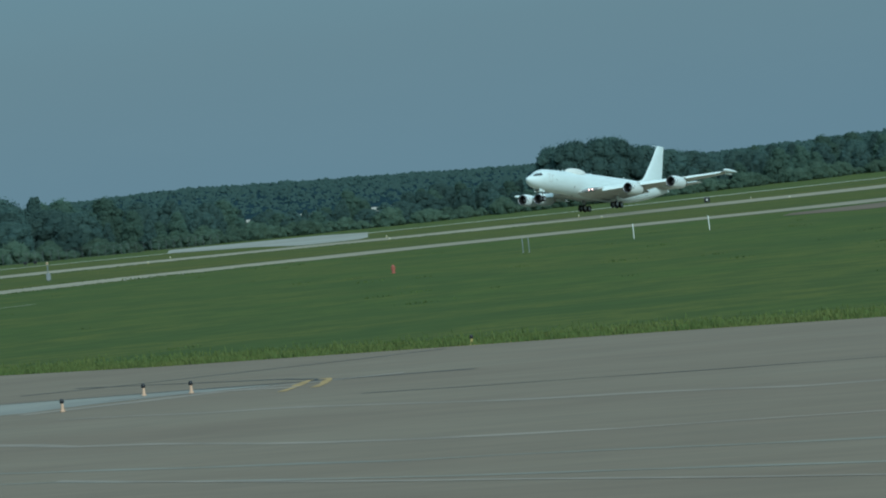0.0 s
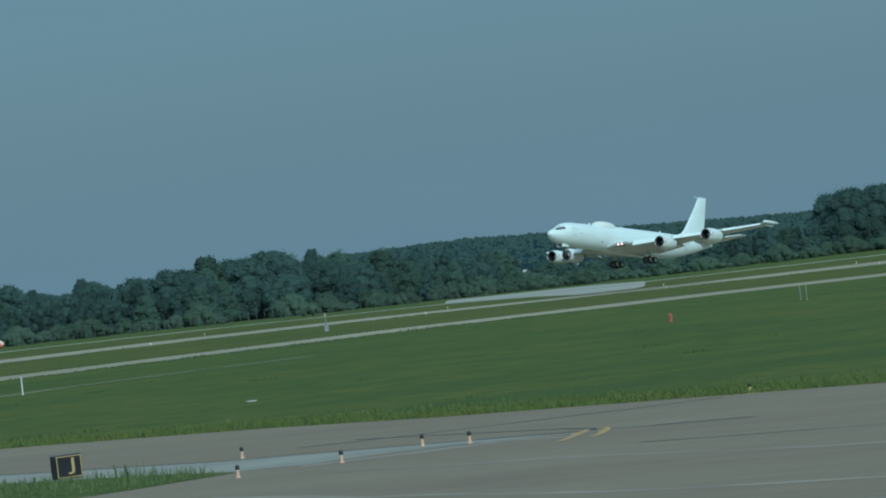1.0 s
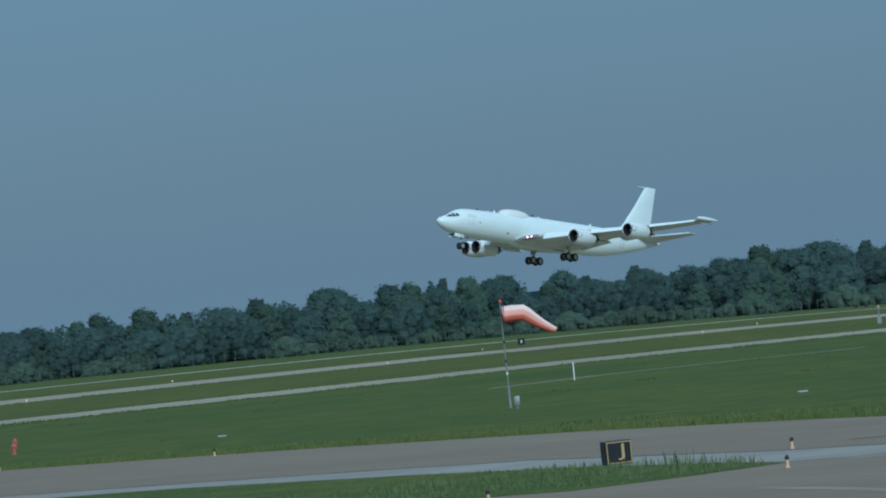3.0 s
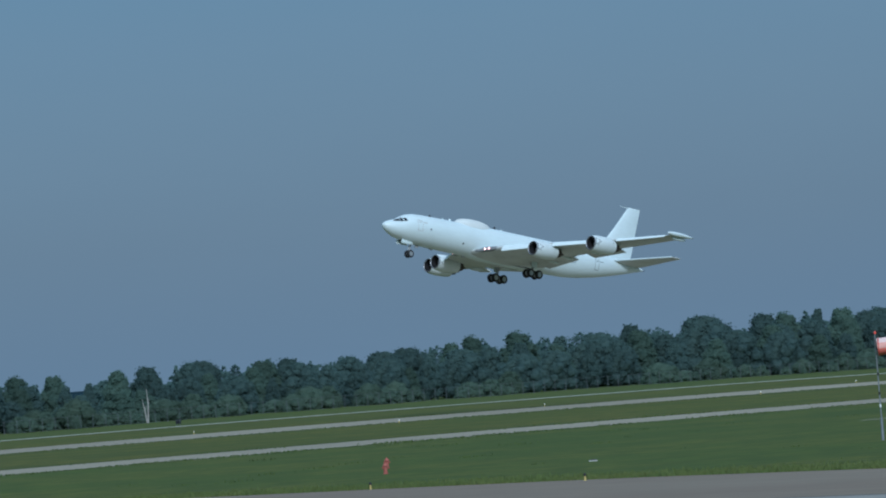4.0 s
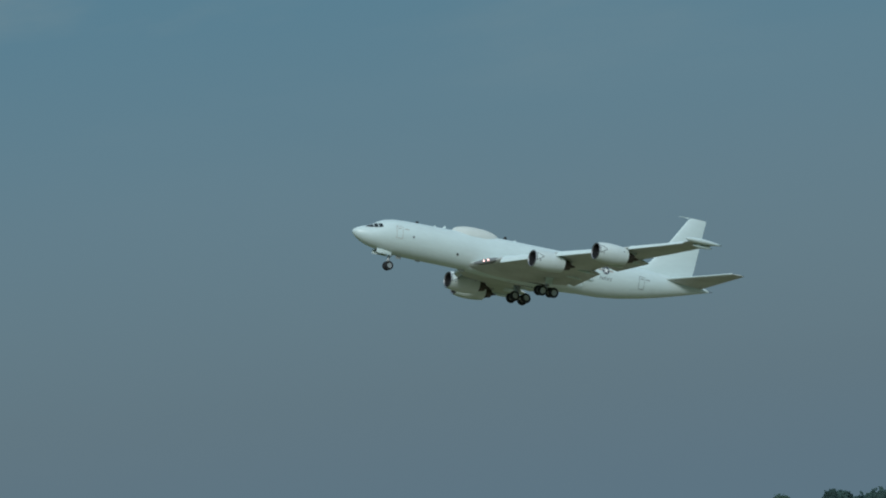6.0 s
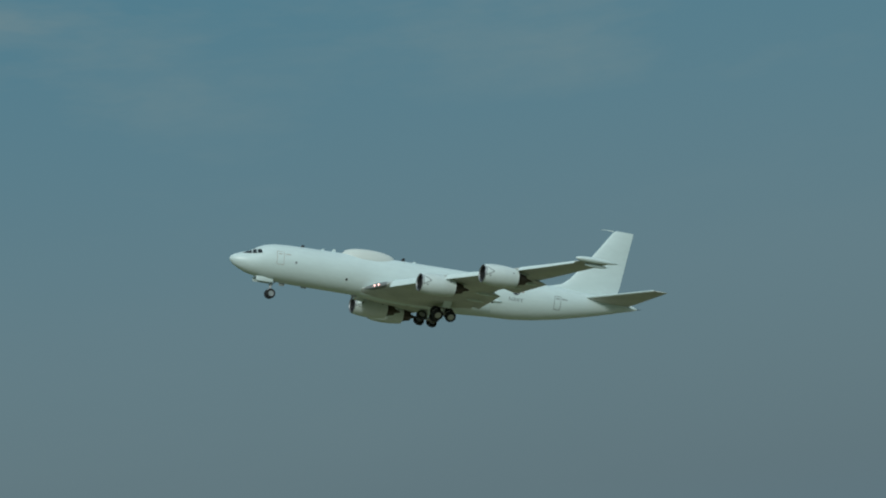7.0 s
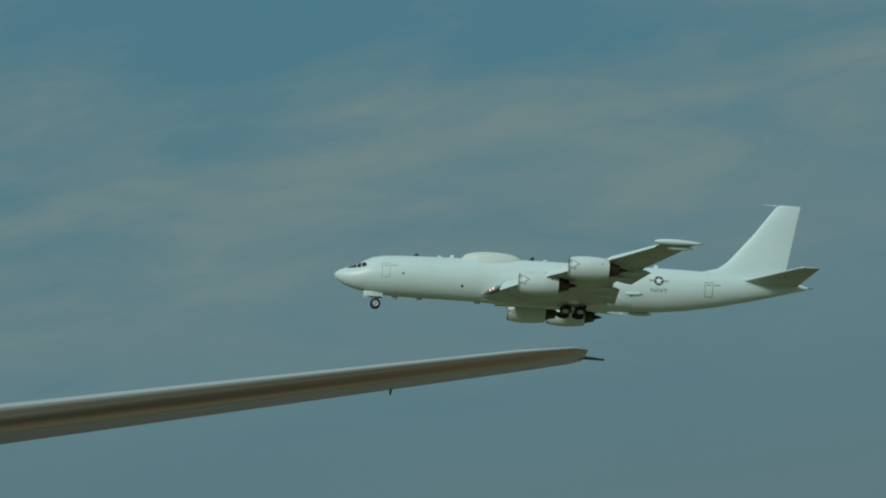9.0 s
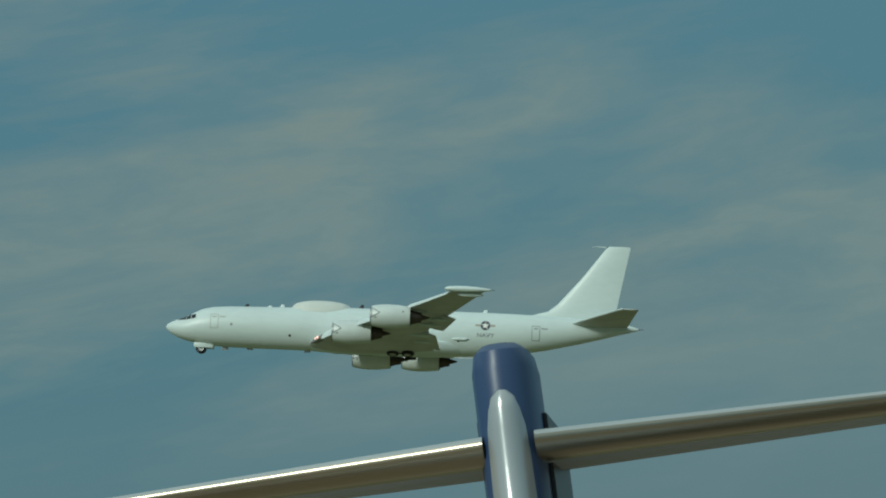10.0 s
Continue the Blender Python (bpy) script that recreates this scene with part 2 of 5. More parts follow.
def tube(bm, a, b, r0, r1=None, n=12, cap=True):
    a, b = Vector(a), Vector(b)
    r1 = r0 if r1 is None else r1
    q = (b - a).to_track_quat("Z", "Y")
    rings = [[c + q @ Vector((r * math.cos(2 * math.pi * i / n), r * math.sin(2 * math.pi * i / n), 0)) for i in range(n)]
             for c, r in ((a, r0), (b, r1))]
    loft(bm, rings, cap)


def box(bm, lo, hi, bev=0.0):
    vs = [bm.verts.new((x, y, z)) for x in (lo[0], hi[0]) for y in (lo[1], hi[1]) for z in (lo[2], hi[2])]
    fs = [bm.faces.new([vs[i] for i in q]) for q in ((0, 1, 3, 2), (4, 6, 7, 5), (0, 4, 5, 1), (2, 3, 7, 6), (0, 2, 6, 4), (1, 5, 7, 3))]
    if bev:
        es = list({e for f in fs for e in f.edges})
        bmesh.ops.bevel(bm, geom=es, offset=bev, segments=2, affect="EDGES", profile=0.5)


def revolve(bm, profile, n=28, axis="X", centre=(0, 0, 0)):
    """Rings of (along, radius) about an axis; the ends stay open unless the radius is nought."""
    c = Vector(centre)
    rings = []
    for s, r in profile:
        ring = []
        for i in range(n):
            a = 2 * math.pi * i / n
            u, v = r * math.cos(a), r * math.sin(a)
            ring.append(c + Vector({"X": (s, u, v), "Y": (u, s, v), "Z": (u, v, s)}[axis]))
        rings.append(ring)
    loft(bm, rings, cap=False)
    bmesh.ops.remove_doubles(bm, verts=bm.verts[:], dist=1e-5)


# ---- ground ----
# the land falls away along u, which runs mostly along the runway
GU = (-5200, 100, 380, 440, 500, 560, 613, 700, 840, 1000, 1300, 5600)
GZ = (0.0, 0.0, 0.0, -0.15, -0.40, -0.92, -1.6, -2.95, -4.5, -5.8, -6.8, -6.8)


def u_of(x, y):
    return x - 0.9 * (y - 486.2)


def ground_z(x, y):
    return float(np.interp(u_of(x, y), GU, GZ))


def build_ground():
    bm = bmesh.new()
    ys = (-3500, -600, -100, 0, 60, 120, 200, 300, 400, 486.2, 600, 800, 1200, 2200, 4300)
    rows = [[bm.verts.new((u + 0.9 * (y - 486.2), y, z)) for u, z in zip(GU, GZ)] for y in ys]
    for a, b in zip(rows, rows[1:]):
        for i in range(len(GU) - 1):
            bm.faces.new((a[i], a[i + 1], b[i + 1], b[i]))
    ob = new("ground", finish("ground", bm, GRASS))
    tagged(ob, "mown green airfield grass with yellowish and darker patches", "grass", kind="structure")


def lane(name, edge_a, edge_b, mat, lift, label, category):
    """A paved strip between two edges, each a pair of points, cut where the land bends."""
    bm = bmesh.new()
    (ax, ay), (bx, by) = edge_a
    (cx, cy), (dx, dy) = edge_b
    rows = []
    u0, u1 = u_of(ax, ay), u_of(bx, by)
    v0, v1 = u_of(cx, cy), u_of(dx, dy)
    lo, hi = max(min(u0, u1), min(v0, v1)), min(max(u0, u1), max(v0, v1))
    levels = sorted({lo, hi, *[u for u in GU if lo < u < hi]})
    def along(p, q, a, b, u):
        t = (u - a) / (b - a)
        return (p[0] + (q[0] - p[0]) * t, p[1] + (q[1] - p[1]) * t, float(np.interp(u, GU, GZ)) + lift)
    for u in levels:
        rows.append((bm.verts.new(along((ax, ay), (bx, by), u0, u1, u)), bm.verts.new(along((cx, cy), (dx, dy), v0, v1, u))))
    for a, b in zip(rows, rows[1:]):
        bm.faces.new((a[0], a[1], b[1], b[0]))
    ob = new(name, finish(name, bm, mat))
    return tagged(ob, label, category, kind="structure")


def sheet(name, pts, mat, lift, label, category, kind="structure"):
    """A flat outlined patch that lies on the near land."""
    bm = bmesh.new()
    bm.faces.new([bm.verts.new((x, y, 0)) for x, y in pts])
    bmesh.ops.triangulate(bm, faces=bm.faces[:])
    for k in range(5):
        es = [e for e in bm.edges if e.calc_length() > 14]
        if es:
            bmesh.ops.subdivide_edges(bm, edges=es, cuts=1)
            bmesh.ops.triangulate(bm, faces=bm.faces[:])
    for v in bm.verts:
        v.co.z = ground_z(v.co.x, v.co.y) + lift
    ob = new(name, finish(name, bm, mat))
    return tagged(ob, label, category, kind=kind)


build_ground()
lane("runway", ((-900, 452), (2300, 452)), ((-900, 497), (2300, 497)), RUNWAY, 0.03,
     "long pale grey concrete runway beyond the grass", "runway")
lane("taxiway", ((-900, 316), (1500, 316)), ((-900, 341), (1500, 341)), RUNWAY, 0.03,
     "pale grey concrete taxiway parallel to the runway", "taxiway")
lane("perimeter_road", ((-300, 624), (2300, 624)), ((-300, 632), (2300, 632)), GRAVEL, 0.03,
     "narrow pale perimeter road before the woods", "road")
sheet("connector", [(690, 505), (722, 516), (757, 539), (906, 645), (950, 690), (940, 726), (918, 710), (810, 627), (766, 572)], FAINT_LANE, 0.04,
      "bright pale concrete connector beside the runway", "taxiway")
sheet("drain_path", [(264, 251.0), (280, 254.8), (310, 253.3), (310, 254.1), (280, 255.6), (264, 251.7)], PALE, 0.03,
      "thin pale concrete drain in the grass", "path")
sheet("earth", [(468, 268), (500, 274), (560, 296), (600, 310), (560, 312), (500, 296), (474, 282)], EARTH, 0.03,
      "bare brown earth in the grass", "earth")

lane("grass_strip", ((-400, 343), (1400, 343)), ((-400, 450), (1400, 450)), GRASS_DRY, 0.02, "drier brownish grass beside the runway", "grass")
lane("grass_strip", ((-400, 499), (1600, 499)), ((-400, 620), (1600, 620)), GRASS_DRY, 0.02, "drier brownish grass beyond the runway", "grass")
FAR_EDGE = [(127, -60), (136, 20), (137.5, 60), (141.3, 82.0), (146.0, 101.2), (150.4, 117.5), (155.6, 130), (160.6, 148.2), (163.4, 169.7), (163.6, 187), (163, 215), (160, 240)]
sheet("apron", [(30, -90), (120, -90)] + FAR_EDGE + [(60, 250), (30, 60)], ASPHALT, 0.04,
      "weathered grey concrete taxiway with tar lines and stains", "taxiway")
sheet("grass_verge", [p for p in FAR_EDGE if p[1] > 10] + [(x + 5.5 + 1.8 * math.sin(y * 0.13), y - 1.5) for x, y in reversed(FAR_EDGE) if y > 10], GRASS_LIGHT, 0.02,
      "longer yellowish grass verge along the taxiway", "grass")
ISLAND = [(x * 0.986, y * 0.986) for x, y in ((121.3, 102.9), (124, 108.5), (127, 117), (129.5, 128), (131, 142), (128, 158), (118, 158), (111, 130), (109, 112), (111.5, 103.2), (116, 102.6))]
sheet("grass_island", ISLAND, GRASS, 0.05, "small green grass island in the taxiway", "grass")
sheet("wet_strip", [(x * 0.986, y * 0.986) for x, y in ((128.6, 95.5), (129.4, 100), (130.1, 111), (132.9, 119.5), (135.6, 127.4), (135.4, 141), (134.0, 160), (128.4, 160), (131.3, 142), (129.8, 128), (127.3, 117), (124.3, 108.5),
                    (121.9, 103.4), (122.6, 101.2), (125.4, 100.2))], WET, 0.045, "wet pale strip of concrete that mirrors the sky", "puddle")


def near(pts):
    """Lines near the wet strip, drawn in to the fitted distance."""
    return [(x * 0.986, y * 0.986) for x, y in pts]


def line_on_ground(name, pts, width, mat, lift, label, category="marking", wobble=0.0, seed=1):
    rnd = random.Random(seed)
    pts = near(pts)
    fine = []
    for a, b in zip(pts, pts[1:]):
        n = max(1, int((Vector(b) - Vector(a)).length / 3))
        fine += [Vector(a).lerp(Vector(b), i / n) for i in range(n)]
    fine.append(Vector(pts[-1]))
    bm = bmesh.new()
    prev = None
    for i, p in enumerate(fine):
        d = (fine[min(i + 1, len(fine) - 1)] - fine[max(i - 1, 0)]).normalized()
        q = Vector((-d.y, d.x))
        c = p + q * rnd.uniform(-wobble, wobble)
        w = width * (1 + rnd.uniform(-0.45, 0.45) * (1 if wobble else 0)) / 2
        pair = [bm.verts.new((*(c + s * w * q), ground_z(*c) + lift)) for s in (1, -1)]
        if prev:
            bm.faces.new((prev[0], prev[1], pair[1], pair[0]))
        prev = pair
    return tagged(new(name, finish(name, bm, mat)), label, category, kind="structure")


line_on_ground("tar_line", [(128.4, 88), (129.6, 100), (130.3, 111), (133.1, 119.5), (135.9, 127.4), (135.8, 141), (134.6, 162)], 0.28, TAR, 0.0475, "dark tar line beside the wet strip", wobble=0.1)
line_on_ground("tar_line", [(135.5, 112), (140, 106.5), (143.5, 103.2), (146.5, 101.5)], 0.3, TAR, 0.0475, "dark broken tar line across the taxiway", wobble=0.2, seed=2)
line_on_ground("tar_line", [(118.3, 85), (117.3, 80.5), (116.2, 72), (115.6, 64), (116, 52)], 0.14, TAR, 0.0475, "dark tar line across the taxiway", wobble=0.15, seed=3)
line_on_ground("tar_line", [(116.8, 95), (113, 84), (108, 72), (104.5, 62), (103, 48)], 0.4, RUST, 0.0465, "brownish worn joint in the concrete", wobble=0.3, seed=4)
line_on_ground("tar_line", [(107, 92), (100, 79), (95.5, 70), (92.6, 60), (92, 45)], 0.4, RUST, 0.0465, "brownish worn joint in the concrete", wobble=0.25, seed=5)
line_on_ground("tar_line", [(88, 72), (82, 60), (78, 51), (74.5, 43), (71, 34)], 0.22, RUST, 0.0475, "brownish worn joint across the taxiway", wobble=0.08, seed=6)
line_on_ground("pale_joint", [(99, 92), (92, 76), (87, 62), (84, 48)], 0.30, FAINT_STRIPE, 0.046, "pale worn stripe in the concrete", wobble=0.2, seed=7)
line_on_ground("pale_joint", [(91, 80), (85, 66), (80.5, 54), (77, 42)], 0.24, FAINT_STRIPE, 0.046, "pale worn stripe in the concrete", wobble=0.2, seed=8)
line_on_ground("rust_edge", [(121.5, 100.5), (124, 98.5), (127, 96.5), (129.6, 91.5)], 1.2, RUST, 0.0465, "rusty silt at the edge of the wet strip", wobble=0.3, seed=9)
line_on_ground("taxi_marking", [(123.2, 91.6), (125.3, 92.7), (127.5, 94.0), (129.2, 95.0), (129.9, 95.3), (130.2, 95.0), (129.7, 94.5), (128.3, 93.6), (126.7, 92.5), (124.5, 91.3)], 0.32, YELLOW, 0.048, "faded yellow taxi line that turns back", wobble=0.03, seed=10)
line_on_ground("worn_edge", [(138.4, 111.8), (136.2, 106.8), (133.8, 101.6), (132.1, 98.0), (130.2, 95.4), (129.3, 94.8)], 0.2, TAR, 0.0485, "dark worn curve round the taxi line", wobble=0.06, seed=12)
line_on_ground("worn_edge", [(125.6, 92.8), (126.4, 94.9), (127.0, 97.7), (126.6, 101.0)], 0.4, RUST, 0.0485, "brownish worn curve round the taxi line", wobble=0.1, seed=13)


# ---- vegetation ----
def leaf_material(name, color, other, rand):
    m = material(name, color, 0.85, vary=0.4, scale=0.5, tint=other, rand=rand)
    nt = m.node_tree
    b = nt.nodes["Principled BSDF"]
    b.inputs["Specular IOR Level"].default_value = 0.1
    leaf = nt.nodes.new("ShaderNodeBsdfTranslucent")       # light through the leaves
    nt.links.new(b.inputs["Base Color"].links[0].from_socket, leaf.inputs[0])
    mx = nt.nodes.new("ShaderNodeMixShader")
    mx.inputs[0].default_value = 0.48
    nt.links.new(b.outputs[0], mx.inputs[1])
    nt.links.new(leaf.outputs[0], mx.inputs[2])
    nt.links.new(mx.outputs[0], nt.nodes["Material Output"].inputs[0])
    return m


# leaf colours are lifted and blued to stand for distance haze
LEAF = leaf_material("hazed_tree_foliage", (0.076, 0.128, 0.122), (0.090, 0.142, 0.124), 0.20)
LEAF_MID = leaf_material("hazed_young_foliage", (0.090, 0.150, 0.120), (0.104, 0.160, 0.122), 0.22)
LEAF_PALE = leaf_material("hazed_shrub_foliage", (0.100, 0.156, 0.116), (0.118, 0.170, 0.118), 0.18)


def leaf_card(verts, faces, rnd, p, n, s):
    """One small five-cornered leaf clump at p that faces roughly along n."""
    n = n * 0.8 + sun_dir * 0.7       # leaves turn to the light
    q = (n + 0.6 * Vector((rnd.gauss(0, 1), rnd.gauss(0, 1), rnd.gauss(0, 1)))).to_track_quat("Z", "Y") @ Euler((0, 0, rnd.uniform(0, 6.28))).to_quaternion()
    i = len(verts)
    verts += [p + q @ Vector(v) * s for v in ((-0.5, -0.35, 0), (0.45, -0.4, 0.1), (0.55, 0.35, -0.05), (0.0, 0.6, 0.1), (-0.5, 0.3, 0))]
    faces.append((i, i + 1, i + 2, i + 3, i + 4))


def crown_mesh(name, seed, height, width, low, lobes, leaves, size, mat, pointed=0.0):
    """A crown of many small leaf clumps round uneven boughs."""
    rnd = random.Random(seed)
    balls = []
    for k in range(lobes):
        t = (k + rnd.random()) / lobes
        z = low + (height - low) * (0.08 + 0.84 * t)
        half = width * 0.5 * (1 - pointed * t) * math.sqrt(max(0.05, math.sin(math.pi * min(1, 0.25 + 0.68 * t))))
        r = width * rnd.uniform(0.11, 0.22) * (1 - 0.3 * t)
        a = k * 2.4 + rnd.uniform(-0.6, 0.6)
        d = max(0.0, half - r * 0.7) * rnd.uniform(0.35, 1.08)
        balls.append((Vector((d * math.cos(a), d * math.sin(a), z)), r, rnd.uniform(0.85, 1.25)))
    for k in range(3):
        balls.append((Vector((rnd.gauss(0, 0.07) * width, rnd.gauss(0, 0.07) * width, height * rnd.uniform(0.88, 0.97))), width * rnd.uniform(0.05, 0.10), 1.2))
    verts, faces = [], []
    total = sum(b[1] ** 2 for b in balls)
    core = bmesh.new()
    bmesh.ops.create_icosphere(core, subdivisions=2, radius=1.0)
    unit = [v.co.copy() for v in core.verts]
    tris = [[v.index for v in f.verts] for f in core.faces]
    core.free()
    for c, r, sq in balls + [(Vector((0, 0, low + (height - low) * f)), width * w, 1.3) for f, w in ((0.3, 0.33), (0.52, 0.30 * (1 - 0.4 * pointed)), (0.72, 0.22 * (1 - 0.6 * pointed)))]:
        i = len(verts)
        for n in unit:
            k = 0.95 + 0.22 * noise.noise(n * 2.3 + c) + 0.12 * noise.noise(n * 6.0 + c)
            verts.append(c + Vector((n.x, n.y, n.z * sq)) * r * k)
        faces += [tuple(i + k for k in t) for t in tris]
    for c, r, sq in balls:
        for k in range(int(leaves * r * r / total)):
            n = Vector((rnd.gauss(0, 1), rnd.gauss(0, 1), rnd.gauss(0.3, 1))).normalized()
            p = c + Vector((n.x, n.y, n.z * sq)) * r * (rnd.uniform(0.82, 1.12) if rnd.random() < 0.85 else rnd.uniform(1.1, 1.5))
            leaf_card(verts, faces, rnd, p, n, size * rnd.uniform(0.55, 1.35))
    me = bpy.data.meshes.new(name)
    me.from_pydata(verts, [], faces)
    me.materials.append(mat)
    return me


def trunk_mesh(seed, height, r):
    rnd = random.Random(seed)
    bm = bmesh.new()
    tube(bm, (0, 0, -0.3), (0.1, 0, height * 0.45), r, r * 0.7, 7)
    tube(bm, (0.1, 0, height * 0.44), (0, 0.1, height * 0.85), r * 0.68, r * 0.2, 6)
    for k in range(5):
        a = rnd.uniform(0, 6.28)
        z = height * rnd.uniform(0.3, 0.6)
        tube(bm, (0.07, 0, z), (math.cos(a) * height * 0.22, math.sin(a) * height * 0.22, z + height * 0.2), r * 0.4, r * 0.12, 5)
    return finish("trunk", bm, BARK, True)


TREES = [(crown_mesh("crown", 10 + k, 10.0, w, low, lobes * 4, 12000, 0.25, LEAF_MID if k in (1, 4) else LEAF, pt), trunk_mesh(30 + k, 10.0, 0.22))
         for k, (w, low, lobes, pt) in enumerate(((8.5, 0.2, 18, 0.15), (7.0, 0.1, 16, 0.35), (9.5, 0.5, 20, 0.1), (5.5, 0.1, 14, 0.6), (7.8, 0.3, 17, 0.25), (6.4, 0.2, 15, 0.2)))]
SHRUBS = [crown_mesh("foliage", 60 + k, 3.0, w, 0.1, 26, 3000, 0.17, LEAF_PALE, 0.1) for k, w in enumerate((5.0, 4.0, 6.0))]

# the woods' upper outline: bearing to the right of north in degrees, and elevation of the tops
SKY_B = (20, 28, 30.7, 32.1, 33.4, 34.8, 35.6, 36.2, 36.8, 37.3, 38.5, 39.8, 41.1, 41.9, 42.5, 43.5, 44.7, 46.0, 46.8, 47.7, 49.2, 50.2, 51.2, 51.8, 53.0, 54.3, 55.4, 56.3, 56.6, 57.0, 57.4, 57.8, 58.2, 58.9, 59.7, 60.4, 64, 72)
SKY_E = (0.02, 0.05, 0.09, 0.14, 0.19, 0.18, 0.25, 0.34, 0.28, 0.29, 0.29, 0.31, 0.25, 0.36, 0.38, 0.34, 0.36, 0.40, 0.34, 0.28, 0.32, 0.43, 0.32, 0.32, 0.27, 0.21, 0.17, 0.15, 0.23, 0.28, 0.28, 0.13, 0.03, 0.03, 0.03, 0.05, 0.05, 0.03)


def tree_height(x, y):
    b = math.degrees(math.atan2(x, y))
    r = math.hypot(x, y)
    return HC - ground_z(x, y) + r * math.tan(radians(float(np.interp(b, SKY_B, SKY_E))))


def lower(x, y):
    """The near woods are lower in the east, where the far hills show over them."""
    return float(np.interp(math.degrees(math.atan2(x, y)), (50.3, 51.6, 53.0, 53.25, 54.15, 54.35, 54.5, 54.65, 54.95, 55.1, 56.0, 57.6, 59.0), (1.0, 0.86, 0.64, 0.46, 0.46, 0.66, 0.66, 0.4, 0.4, 0.68, 0.62, 0.62, 1.0)))


def build_woods():
    rnd = random.Random(5)
    count = 0
    for row, (y0, step, frac) in enumerate(((786, 13.5, 0.64), (796, 11.5, 0.84), (808, 10.0, 1.02))):
        x = 430.0
        while x < 1430:
            y = y0 + rnd.uniform(-6, 6)
            h = tree_height(x, y) * frac * lower(x, y) * rnd.uniform(0.9, 1.04)
            crown, trunk = TREES[rnd.randrange(len(TREES))]
            s = h / 10.0
            wide = rnd.uniform(0.95, 1.35)
            tree = new("tree")
            tree.matrix_basis = Matrix.LocRotScale((x, y, ground_z(x, y)), Euler((0, 0, rnd.uniform(-0.5, 0.5))), (max(s, 0.75) * wide, max(s, 0.75) * wide, s))
            shared("trunk", trunk, tree, Matrix())
            shared("crown", crown, tree, Matrix())
            tall = "tall" if h > 13 else "low"
            tagged(tree, tall + " dark green broadleaved tree at the edge of the woods", "tree", "trees along the airfield")
            x += step * rnd.uniform(0.75, 1.3) * (1 if h > 9 else 0.8)
            count += 1
    for x, y, s in ((575, 786, 1.32), (581, 788, 1.28), (828, 800, 1.0), (1209, 788, 1.5), (1216, 798, 1.6), (1231, 799, 1.6), (1250, 800, 1.6), (1268, 800, 1.5), (1222, 786, 1.5), (1240, 790, 1.6), (1262, 788, 1.6), (1280, 791, 1.45)):
        tree = new("tree")
        tree.matrix_basis = Matrix.LocRotScale((x, y, ground_z(x, y)), Euler((0, 0, 0.1)), (s * 1.15, s * 1.15, tree_height(x, y) / 10.0))
        shared("trunk", TREES[0][1], tree, Matrix())
        shared("crown", TREES[3 if s == 1.0 else 0 if x < 1250 else 2][0], tree, Matrix())
        tagged(tree, "big round dark green tree that stands above the woods", "tree", "trees along the airfield")
    # the thick wood behind, one mass of clumps
    verts, faces = [], []
    for k in range(520):
        x, y = rnd.uniform(250, 1750), rnd.uniform(814, 900)
        h = tree_height(x, y) * lower(x, y) * rnd.uniform(0.78, 1.04)
        if h < 2:
            continue
        z0 = ground_z(x, y)
        w = rnd.uniform(2.2, 5.0)
        for j in range(400):
            n = Vector((rnd.gauss(0, 1), rnd.gauss(0, 1), abs(rnd.gauss(0, 0.9)))).normalized()
            bough = 0.85 + 0.22 * noise.noise(n * 2.6 + Vector((x, y, 0)))
            p = Vector((x + n.x * w * bough, y + n.y * w * bough, z0 + h * 0.25 + n.z * h * 0.75 * bough * rnd.uniform(0.92, 1.04)))
            leaf_card(verts, faces, rnd, p, n, rnd.uniform(0.35, 0.9))
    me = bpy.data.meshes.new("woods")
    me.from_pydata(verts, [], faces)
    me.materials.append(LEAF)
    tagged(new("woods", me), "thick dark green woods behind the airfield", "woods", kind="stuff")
    # shrubs before the trees
    for k in range(330):
        x, y = rnd.uniform(330, 1420), rnd.uniform(762, 784)
        me = SHRUBS[rnd.randrange(3)]
        s = rnd.uniform(0.45, 1.5)
        bush = new("shrub", me)
        bush.matrix_basis = Matrix.LocRotScale((x, y, ground_z(x, y) - 0.1), Euler((0, 0, rnd.uniform(-0.5, 0.5))), (s * 1.2, s * 1.2, s * rnd.uniform(0.7, 1.1)))
        tagged(bush, "pale green rounded shrub at the foot of the woods", "shrub", "shrubs before the woods")


